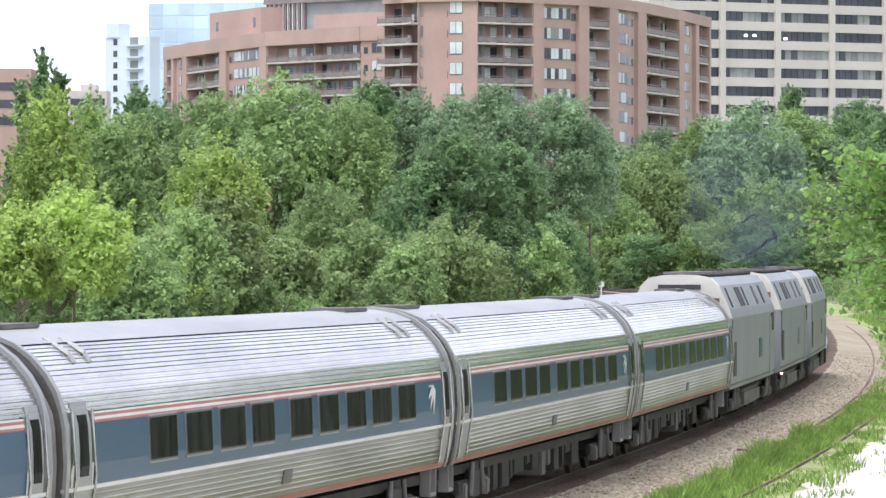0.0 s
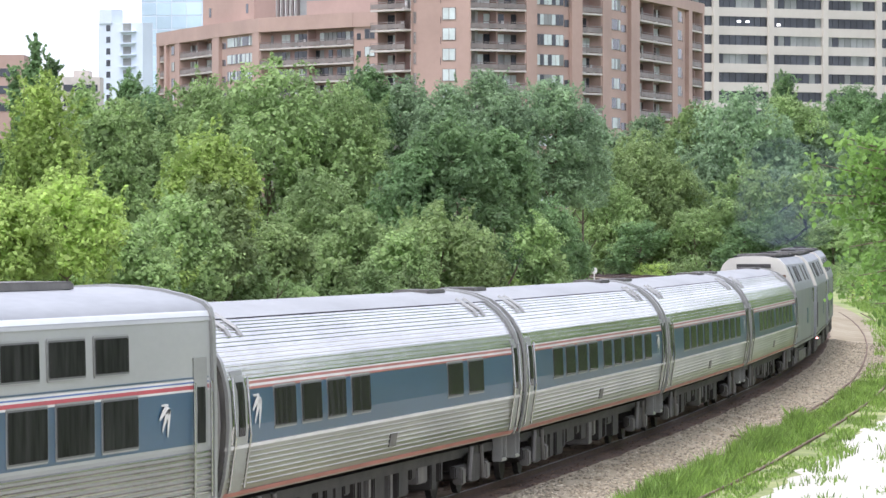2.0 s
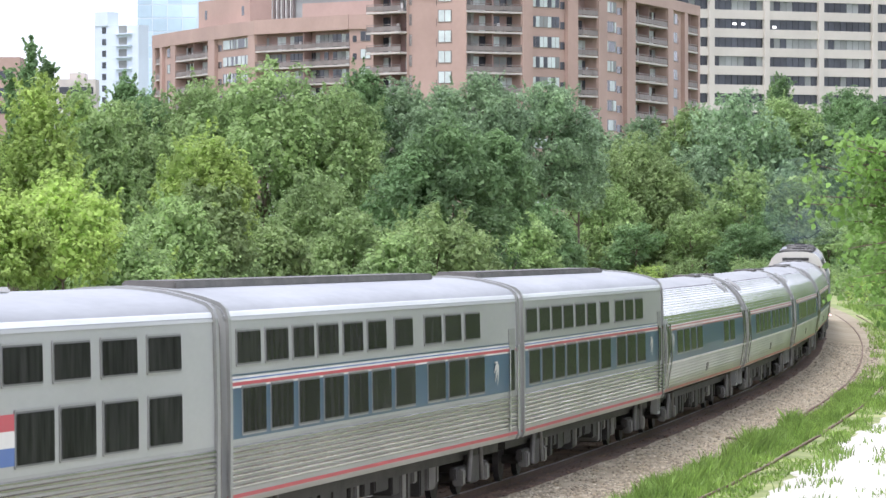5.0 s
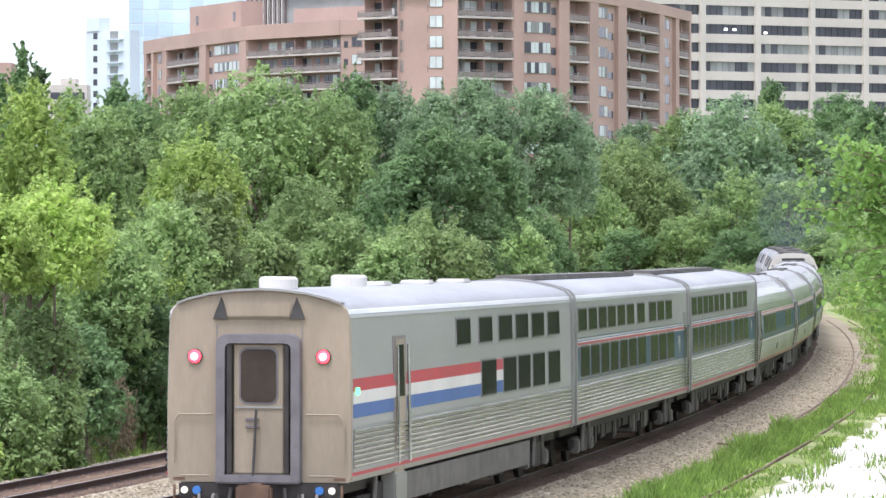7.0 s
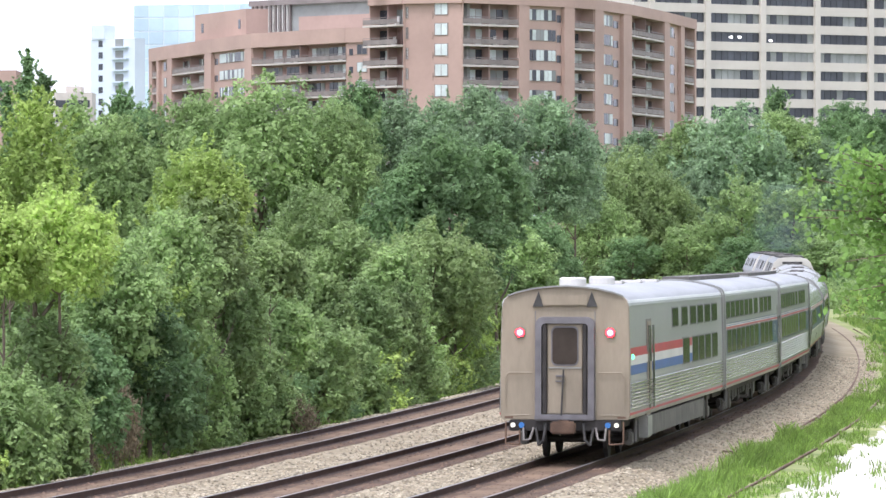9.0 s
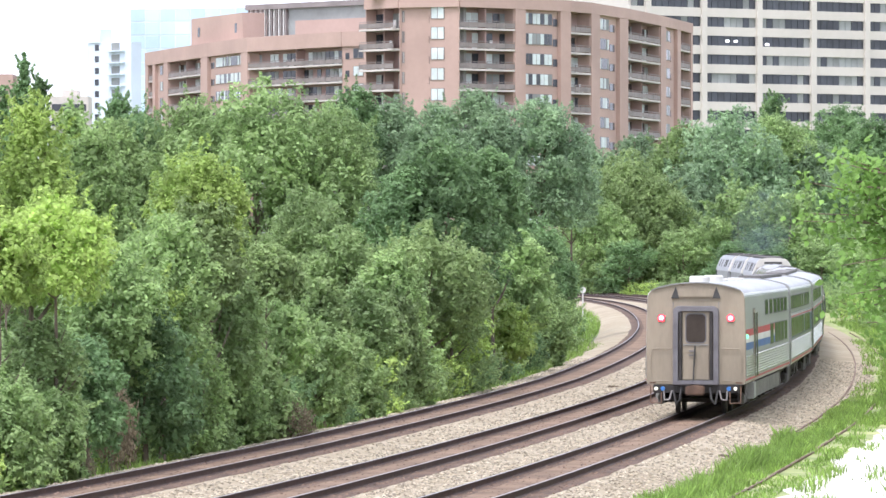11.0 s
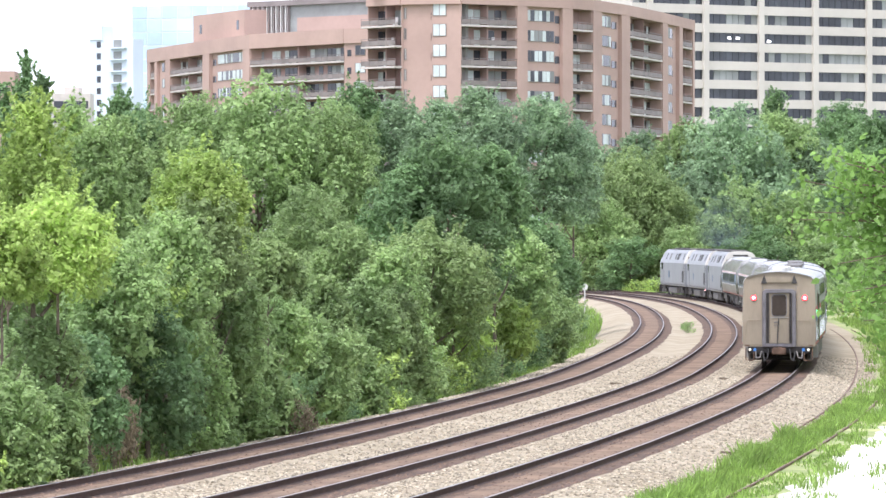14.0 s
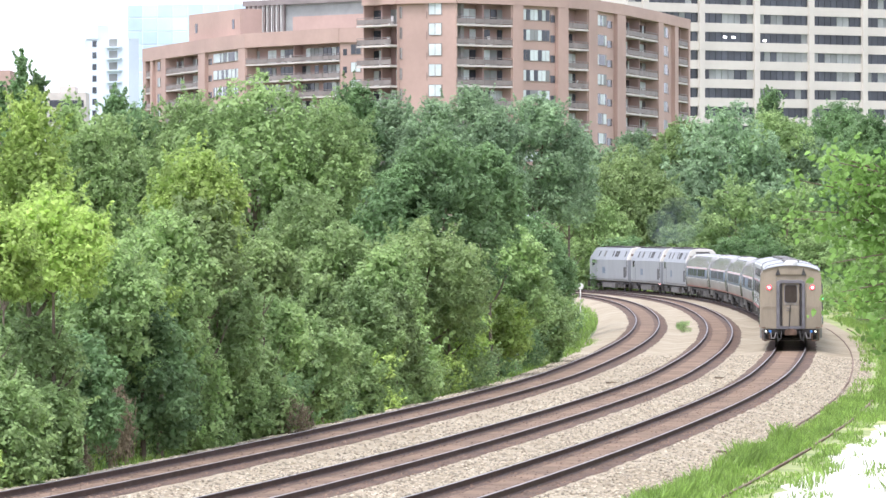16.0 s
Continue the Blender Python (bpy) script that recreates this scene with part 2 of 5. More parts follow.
# ballast, one bed under three tracks
TRACKS = (0.0, -4.131, -8.662)
bed = [(-12.2, -0.66), (-10.9, -0.26), (-10.15, -0.175), (-7.2, -0.175), (-6.4, -0.25), (-5.65, -0.175), (-2.6, -0.175), (-2.05, -0.23), (-1.5, -0.175),
       (1.55, -0.175), (2.4, -0.33), (4.4, -0.47), (5.1, -0.62)]
structure("ballast_bed", sweep("ballast_bed", bed, -120, 640, 4.0, ballast, smooth=True), "pale grey-brown crushed stone track bed", "ballast")
for i, c in enumerate(TRACKS):
    track = tagged(new("track_%d" % (i + 1)), "rusty steel railway track in oily brown ballast", "railway track", "parallel tracks", "structure")
    part("oily_ballast", sweep("oily_ballast", [(c - 1.32, -0.19), (c - 1.2, -0.158), (c + 1.2, -0.158), (c + 1.36, -0.19)], -120, 640, 0.7, track_bed, wobble=0.15), None, track,
         "oil-stained brown stone between the rails")
    part("centre_ballast", sweep("centre_ballast", [(c - 0.46, -0.162), (c - 0.36, -0.15), (c + 0.36, -0.15), (c + 0.46, -0.162)], -120, 640, 0.7, centre_bed, wobble=0.1), None, track,
         "dusty lighter stone midway between the rails")
    for side in (-1, 1):
        o = c + side * 0.7525
        rail = part("rail", sweep("rail", [(o - 0.075, -0.17), (o - 0.075, -0.155), (o - 0.012, -0.13), (o - 0.012, -0.045), (o - 0.036, -0.035), (o - 0.036, -0.006),
                                           (o + 0.036, -0.006), (o + 0.036, -0.035), (o + 0.012, -0.045), (o + 0.012, -0.13), (o + 0.075, -0.155), (o + 0.075, -0.17)],
                                  -120, 640, 4.0, rail_rust, True), None, track, "rust-brown rail")
        part("rail_head", sweep("rail_head", [(o - 0.03, -0.006), (o - 0.026, 0.0), (o + 0.026, 0.0), (o + 0.03, -0.006)], -120, 640, 4.0, rail_head, True), None, rail,
             "shiny worn running surface")

# disused siding in the grass
siding = tagged(new("track_4"), "disused overgrown siding with thin rusty rails", "railway track", "", "structure")
for o in (3.34, 4.74):
    verts, faces = [], []
    for i in range(101):
        s = 4 + i * 2.2
        d = o - max(0, s - 90) * 0.0035
        for u, z in ((-0.06, -0.52), (-0.03, -0.50), (-0.03, -0.36), (0.03, -0.36), (0.03, -0.50), (0.06, -0.52)):
            verts.append(on_line(s, d + u + 0.025 * noise.noise(Vector((s * 0.2, o, 0))), z + 0.02 - (0.0 if o < 4 else 0.05) + 0.03 * noise.noise(Vector((s * 0.2, o, 3)))))
    for i in range(100):
        faces += [(i * 6 + j, i * 6 + (j + 1) % 6, i * 6 + 6 + (j + 1) % 6, i * 6 + 6 + j) for j in range(6)]
    part("rail", mesh_from("rail", verts, faces, rust), None, siding)

# verge and sandy path
structure("verge", sweep("verge", [(3.3, -0.66), (3.55, -0.44), (4.3, -0.435), (5.0, -0.45), (6.0, -0.47), (9, -0.50), (16, -0.56), (40, -0.6)], -60, 330, 2, turf, wobble=0.12), "grassy verge of the railway",
          "verge")
structure("path", sweep("path", [(5.45, -0.55), (5.9, -0.435), (8.5, -0.42), (12, -0.43), (14, -0.6)], -40, 66, 0.8, sand, wobble=0.5), "bleached sandy path beside the grass", "path")
structure("path_2", sweep("path_2", [(5.6, -0.53), (6.1, -0.452), (8.5, -0.44), (12, -0.46), (14, -0.6)], 70, 102, 1.0, sand, wobble=0.5), "bleached sandy path beside the grass", "path")


# loose stones on the shoulders
def scatter_stones(name, count, s0, s1, bands, size, seed, material, label):
    rng = np.random.default_rng(seed)
    octa = np.array([(1, 0, 0), (0, 1, 0), (-1, 0, 0), (0, -1, 0), (0, 0, 0.8), (0, 0, -0.5)])
    tris = np.array([(0, 1, 4), (1, 2, 4), (2, 3, 4), (3, 0, 4), (1, 0, 5), (2, 1, 5), (3, 2, 5), (0, 3, 5)])
    verts, faces = [], []
    pu, pz = [p[0] for p in bed], [p[1] for p in bed]
    for i in range(count):
        s = s0 + (s1 - s0) * rng.random() ** 1.5
        lo, hi = bands[rng.integers(len(bands))]
        off = lo + (hi - lo) * rng.random()
        c = np.array(on_line(s, off, float(np.interp(off, pu, pz)) + 0.012))
        a = rng.random() * 6.28
        sc = size * (0.5 + rng.random()) * np.array([1, 0.7 + 0.4 * rng.random(), 0.6 + 0.3 * rng.random()])
        p = octa * sc * (0.8 + 0.4 * rng.random((6, 1)))
        rot = np.array([[math.cos(a), -math.sin(a), 0], [math.sin(a), math.cos(a), 0], [0, 0, 1]])
        verts.append(p @ rot.T + c)
        faces.append(tris + 6 * i)
    me = mesh_from(name, np.concatenate(verts), [tuple(map(int, f)) for f in np.concatenate(faces)], material)
    return tagged(new(name, me), label, "gravel", kind="stuff")


scatter_stones("gravel", 26000, 8, 150, [(-7.2, -5.3), (-2.75, -1.35), (1.4, 4.2), (1.4, 4.2), (-10.8, -9.9)], 0.042, 3, stone, "loose pale crushed stones between the tracks")
scatter_stones("oily_gravel", 7000, 8, 110, [(c - 1.25, c + 1.3) for c in TRACKS], 0.045, 4, brown_stone, "oil-stained brown stones between the rails")


# ---- the train ----
# Car space: x forward, y to the left, z up from the rail tops, origin at mid-length.
AM_Z = [1.06, 1.15, 1.4, 1.75, 2.15, 2.62, 2.82, 3.05, 3.28, 3.50, 3.68, 3.80, 3.86, 3.89]
AM_Y = [1.43, 1.47, 1.53, 1.575, 1.60, 1.575, 1.54, 1.46, 1.33, 1.14, 0.90, 0.60, 0.30, 0.0]
VL_Z = [1.0, 1.08, 2.4, 3.55, 3.72, 3.86, 3.95, 4.03, 4.12, 4.17, 4.19]
VL_Y = [1.53, 1.57, 1.57, 1.54, 1.53, 1.49, 1.40, 1.18, 0.80, 0.40, 0.0]


def ribbed(zs, ys, bands, pitch=0.082, depth=0.010):
    """Half an outline from sill to ridge, with ribs within the given height bands."""
    # walk along the outline in small steps
    pts = []
    for i in range(len(zs) - 1):
        n = max(1, int(math.hypot(zs[i + 1] - zs[i], ys[i + 1] - ys[i]) / 0.01))
        for k in range(n):
            f = k / n
            pts.append((zs[i] + (zs[i + 1] - zs[i]) * f, ys[i] + (ys[i + 1] - ys[i]) * f))
    pts.append((zs[-1], ys[-1]))
    out, run = [], 0.0
    for i, (a, b) in enumerate(pts):
        if i:
            run += math.hypot(a - pts[i - 1][0], b - pts[i - 1][1])
        inside = any(lo <= a <= hi for lo, hi in bands)
        j, k = max(0, i - 2), min(len(pts) - 1, i + 2)
        t = Vector((pts[k][1] - pts[j][1], pts[k][0] - pts[j][0])).normalized()
        ny, nz = t.y, -t.x
        ph = (run % pitch) / pitch
        if inside:
            d = depth if 0.15 < ph < 0.5 else 0.0
            out.append((b + ny * d, a + nz * d))
        elif i % 4 == 0 or i == len(pts) - 1:
            out.append((b, a))
    out[-1] = (0.0, zs[-1])
    return out


def shell(half, x0, x1, material, name):
    """A car shell: the half outline mirrored and drawn from x0 to x1, closed at the ends and below."""
    loop = [(-y, z) for y, z in half] + [(y, z) for y, z in half[-2::-1]]
    n = len(loop)
    verts = [(x, y, z) for x in (x0, x1) for y, z in loop]
    faces = [(j, j + 1, n + j + 1, n + j) for j in range(n - 1)] + [(n - 1, 0, n, 2 * n - 1), tuple(range(n))[::-1], tuple(range(n, 2 * n))]
    return mesh_from(name, verts, faces, material)


def side_y(zs, ys, z):
    return float(np.interp(z, zs, ys))


def on_side(bm, zs, ys, side, x0, x1, z0, z1, inner, outer, cut=0.0, nz=3):
    """A panel that lies on a car's side, with cut corners, from inner to outer of the skin."""
    if cut:
        outline = [(x0 + cut, z0), (x1 - cut, z0), (x1, z0 + cut), (x1, z1 - cut), (x1 - cut, z1), (x0 + cut, z1), (x0, z1 - cut), (x0, z0 + cut)]
    else:
        outline = [(x0, z0), (x1, z0)] + [(x1, z0 + (z1 - z0) * k / nz) for k in range(1, nz)] + [(x1, z1), (x0, z1)] + [(x0, z1 - (z1 - z0) * k / nz) for k in range(1, nz)]
    rings = [[bm.verts.new((x, side * (side_y(zs, ys, z) + d), z)) for x, z in outline] for d in (inner, outer)]
    n = len(outline)
    if cut:
        bm.faces.new(rings[1])
    else:
        left = [0] + [n - k for k in range(1, nz)] + [n - nz]
        right = [1] + [1 + k for k in range(1, nz)] + [nz + 1]
        for k in range(nz):
            bm.faces.new((rings[1][left[k]], rings[1][right[k]], rings[1][right[k + 1]], rings[1][left[k + 1]]))
    for i in range(n):
        bm.faces.new((rings[0][i], rings[0][(i + 1) % n], rings[1][(i + 1) % n], rings[1][i]))
    bmesh.ops.recalc_face_normals(bm, faces=bm.faces)
    return bm


def panel(*a, **k):
    return on_side(bmesh.new(), *a, **k)


def window_on(car, zs, ys, side, x0, x1, z0, z1, frame_mat):
    w = part("window", panel(zs, ys, side, x0 - 0.05, x1 + 0.05, z0 - 0.05, z1 + 0.05, -0.03, 0.020, 0.03), frame_mat, car)
    part("window_frame", panel(zs, ys, side, x0 - 0.025, x1 + 0.025, z0 - 0.025, z1 + 0.025, -0.02, 0.026, 0.025), window_frame, w, "dark rubber gasket")
    part("pane", panel(zs, ys, side, x0, x1, z0, z1, -0.02, 0.030, 0.025), glass_dark, w, "dark tinted glass")
    return w


def stripe(car, name, zs, ys, x0, x1, z0, z1, material, label="", proud=0.016):
    for side in (-1, 1):
        part(name, panel(zs, ys, side, x0, x1, z0, z1, -0.02, proud), material, car, label)


def bogie(car, x, wheelbase=2.6, radius=0.457, half=1.22):
    b = part("bogie", boxes((x - 1.75, x + 1.75, half - 0.06, half + 0.08, 0.42, 0.66), (x - 1.75, x + 1.75, -half - 0.08, -half + 0.06, 0.42, 0.66),
                            (x - 0.3, x + 0.3, -half, half, 0.4, 0.75), (x - 0.45, x + 0.45, half, half + 0.14, 0.3, 0.85), (x - 0.45, x + 0.45, -half - 0.14, -half, 0.3, 0.85),
                            bevel=0.03), under, car, "sooty cast bogie frame")
    for dx in (-wheelbase / 2, wheelbase / 2):
        bm = bmesh.new()
        for sd in (-1, 1):
            tube(bm, (0, sd * 0.69, 0), (0, sd * 0.80, 0), radius, sides=20)
            tube(bm, (0, sd * 0.80, 0), (0, sd * 0.82, 0), radius * 0.8, radius * 0.35, sides=20)
        tube(bm, (0, -1.25, 0), (0, 1.25, 0), 0.1)
        w = part("wheelset", bm, under, b, "steel wheels on an axle")
        w.location = (x + dx, 0, radius)
        for sd in (-1, 1):
            part("journal_box", boxes((x + dx - 0.17, x + dx + 0.17, sd * 1.28 - 0.1, sd * 1.28 + 0.1, 0.3, 0.62), bevel=0.03), box_grey, b)
            part("shock_absorber", tubes(((x + dx * 0.55, sd * 1.36, 0.35), (x + dx * 0.4, sd * 1.36, 0.98), 0.05)), box_grey, b)
    return b


def underfloor(car, rng, x0, x1, low=0.32):
    x = x0
    while x < x1:
        w = (0.16 + 0.34 * rng.random()) if rng.random() < 0.6 else 0.5 + 0.8 * rng.random()
        for sd in (-1, 1):
            d = 0.5 + 0.3 * rng.random()
            # most boxes get the near black, so underfloor shade is in their colour
            part("equipment_box", boxes((x, min(x + w, x1), sd * 1.18 if sd < 0 else 1.18 - d, -1.18 + d if sd < 0 else 1.18, low - 0.06 + 0.36 * rng.random() ** 1.5, 0.95), bevel=0.025),
                 box_grey if rng.random() < 0.25 else under, car)
        x += w + 0.10 + 0.42 * rng.random()


def end_gear(car, x, way, zs, ys):
    """Bellows, buffer beam and coupler at one end of a car."""
    loop = [(y * 0.95, z - (0.07 if z > 3 else 0)) for z, y in zip(zs, ys)]
    loop = [(-y, z) for y, z in loop] + loop[-2::-1]
    bm = bmesh.new()
    rings = []
    for k in range(7):
        e = 1.0 if k % 2 else 0.965
        rings.append([bm.verts.new((x + way * (0.045 * k - 0.02), y * e, z if z < 2 else z - (1 - e) * 2)) for y, z in loop])
    for a, b in zip(rings, rings[1:]):
        for j in range(len(loop) - 1):
            bm.faces.new((a[j], a[j + 1], b[j + 1], b[j]))
    bm.faces.new(rings[-1])
    bmesh.ops.recalc_face_normals(bm, faces=bm.faces)
    part("bellows", bm, diaphragm_grey, car, "grey ribbed gangway bellows")
    part("coupler", boxes((min(x, x + way * 0.5), max(x, x + way * 0.5), -0.16, 0.16, 0.72, 1.0), bevel=0.03), rust, car, "rusty coupler")


def fascia(car, x, way, zs, ys, depth=0.16):
    """The bright collar round the end of a coach."""
    loop = [(y, z) for z, y in zip(zs, ys)]
    loop = [(-y, z) for y, z in loop] + loop[-2::-1]
    bm = bmesh.new()
    rings = []
    for d, e in ((0.0, 0.0), (0.0, 0.05), (depth, 0.05), (depth, 0.0)):
        rings.append([bm.verts.new((x + way * (d - depth), y * (1 + e / 1.6), z + (e if z > 3 else 0))) for y, z in loop])
    for r in range(3):
        for j in range(len(loop) - 1):
            bm.faces.new((rings[r][j], rings[r][j + 1], rings[r + 1][j + 1], rings[r + 1][j]))
    bmesh.ops.recalc_face_normals(bm, faces=bm.faces)
    part("end_collar", bm, steel_dull, car, "brushed steel collar round the car end")


def coach_door(car, zs, ys, side, x, z0=1.05, z1=2.95, width=0.75):
    d = part("door", panel(zs, ys, side, x - width / 2, x + width / 2, z0, z1, -0.03, 0.018, nz=6), steel_dull, car, "narrow vestibule door")
    part("door_window", panel(zs, ys, side, x - min(0.2, width * 0.3), x + min(0.2, width * 0.3), 1.98, 2.78, -0.03, 0.028, nz=6), glass_dark, d)
    for dx in (-width / 2 - 0.1, width / 2 + 0.1):
        y = side * (side_y(zs, ys, 2.0) + 0.05)
        part("grab_rail", tubes(((x + dx, side * (side_y(zs, ys, 1.2) + 0.05), 1.2), (x + dx, side * (side_y(zs, ys, 2.0) + 0.05), 2.0), 0.02),
                                ((x + dx, side * (side_y(zs, ys, 2.0) + 0.05), 2.0), (x + dx, side * (side_y(zs, ys, 2.85) + 0.05), 2.85), 0.02), sides=6), steel, d)


def emblem(car, zs, ys, side, x, z, size=0.42):
    """A plain white wedge mark on the blue band."""
    bm = bmesh.new()
    for ex, ez in ((-0.80, 0.10), (-0.42, -0.34), (0.28, -0.55)):
        rows = []
        for j in range(7):
            u = j / 6
            thick = 0.15 * math.sin(math.pi * (0.15 + 0.75 * u))
            px, pz = 0.6 + (ex - 0.6) * u, 0.42 + (ez - 0.42) * u + 0.16 * math.sin(math.pi * u)
            nx, nz = -(ez - 0.42), (ex - 0.6)
            ln = math.hypot(nx, nz)
            rows.append([bm.verts.new((x + size * (px + q * nx / ln), side * (side_y(zs, ys, z) + 0.026), z + size * (pz + q * nz / ln))) for q in (-thick, thick)])
        for (a0, a1), (b0, b1) in zip(rows, rows[1:]):
            bm.faces.new((a0, b0, b1, a1))
    on_side(bm, zs, ys, side, x - size * 0.4, x + size * 0.4, z + size * 0.58, z + size * 0.66, -0.01, 0.024, nz=1)
    part("emblem", bm, white_paint, car, "small white emblem")


HALF = 12.72  # half a coach's body


def coach(name, label, groups, blue_from, seed):
    """A tube-shaped stainless coach; groups are window spans in metres from its tail."""
    car = tagged(new(name), label, "railway coach", "coaches of the train")
    rng = random.Random(seed)
    half = ribbed(AM_Z, AM_Y, [(1.20, 1.78), (2.86, 3.68)])
    skin = shell(half, -HALF, HALF, steel, "body")
    # below the windows the colour carries dark ground reflections besides grime
    skin.materials.append(steel_lower_dark)
    for f in skin.polygons:
        if f.center.z < 1.80:
            f.material_index = 1
    part("body", skin, None, car, "fluted stainless steel body shell, darkened below the windows for ground reflections and grime")
    stripe(car, "sill_stripe", AM_Z, AM_Y, -HALF, HALF, 1.09, 1.155, faded_red, "dull red line along the sill")
    stripe(car, "moulding", AM_Z, AM_Y, -HALF, HALF, 1.80, 1.85, white_paint, "white moulding", 0.03)
    stripe(car, "blue_band", AM_Z, AM_Y, -HALF + 1.5, HALF - 0.9, 1.86, 2.655, blue_paint, "faded blue window band", 0.010)
    for a, b, m, n in ((2.66, 2.695, faded_red, "red_line"), (2.695, 2.735, white_paint, "white_line"), (2.735, 2.775, faded_red, "red_line"), (2.775, 2.80, white_paint, "white_line")):
        stripe(car, n, AM_Z, AM_Y, -HALF + 1.5, HALF - 0.9, a, b, m, "", 0.012)
    for a, b in groups:
        for side in (-1, 1):
            window_on(car, AM_Z, AM_Y, side, a - 13 + 0.08, b - 13 - 0.10, 2.06, 2.63, steel_dull)
    for side in (-1, 1):
        emblem(car, AM_Z, AM_Y, side, 10.85 if blue_from > 0 else -10.75, 2.30)
        coach_door(car, AM_Z, AM_Y, side, HALF - 0.5, 1.15, width=0.5)
        coach_door(car, AM_Z, AM_Y, side, -HALF + 0.95, 1.15)
    for way in (-1, 1):
        end_gear(car, way * HALF, way, AM_Z, AM_Y)
        fascia(car, way * HALF, way, AM_Z, AM_Y)
        bogie(car, way * 9.05)
        # raised roof vents by the ends
        for side in (-1, 1):
            for k in (0, 1):
                x = way * (HALF - 1.9 - 0.75 * k)
                part("roof_vent", tubes(((x, side * 0.78, 3.76), (x, side * 1.12, 3.54), 0.045), ((x, side * 1.12, 3.54), (x, side * 1.2, 3.42), 0.045), sides=6), steel_dull, car)
        part("roof_hatch", boxes((way * 10.4 - 0.9, way * 10.4 + 0.9, -0.35, 0.35, 3.86, 3.94), bevel=0.02), box_grey, car)
    arc = [(y + 0.01, z + 0.012) for z, y in zip(AM_Z[10:], AM_Y[10:])]
    arc = [(-y, z) for y, z in arc] + arc[-2::-1]
    n = len(arc)
    part("roof_panel", mesh_from("roof_panel", [(x, y, z) for x in (-HALF, HALF) for y, z in arc], [(j, j + 1, n + j + 1, n + j) for j in range(n - 1)], roof_paint, True), None, car,
         "smooth pale roof sheet")
    part("underframe", boxes((-HALF + 0.2, HALF - 0.2, -1.2, 1.2, 0.78, 0.95)), under, car)
    underfloor(car, rng, -6.6, 6.6)
    for side in (-1, 1):
        for x in (-HALF + 0.6, HALF - 0.6):
            part("step", boxes((x - 0.28, x + 0.28, side * 1.28 - 0.1, side * 1.28 + 0.1, 0.55, 0.62), (x - 0.28, x - 0.22, side * 1.28 - 0.1, side * 1.28 + 0.1, 0.6, 1.1), (x + 0.22, x + 0.28, side * 1.28 - 0.1, side * 1.28 + 0.1, 0.6, 1.1), bevel=0.015), steel_dull, car, "boarding step under the door")
    part("plate", panel(AM_Z, AM_Y, -1, -0.3, 0.3, 1.35, 1.57, -0.02, 0.02, nz=1), box_grey, car)
    return car


COACH_WINDOWS = [(4.5, 6.1), (6.5, 8.1), (8.45, 10.1), (10.4, 11.95), (12.9, 14.5), (14.9, 16.4), (16.9, 18.45), (18.85, 20.5), (20.95, 22.5)]
CAFE_WINDOWS = [(3.4, 5.05), (5.35, 6.95), (7.3, 8.85), (9.2, 10.85), (17.8, 19.45), (19.9, 21.6)]
coach_a = coach("coach", "fluted stainless coach with a blue window band", COACH_WINDOWS, 1, 11)
coach_b = copy_thing(coach_a, pose(0, 0, 0))
coach_c = copy_thing(coach_a, pose(0, 0, 0))
cafe = coach("cafe_coach", "fluted stainless cafe coach with few windows in its blue band", CAFE_WINDOWS, -1, 12)


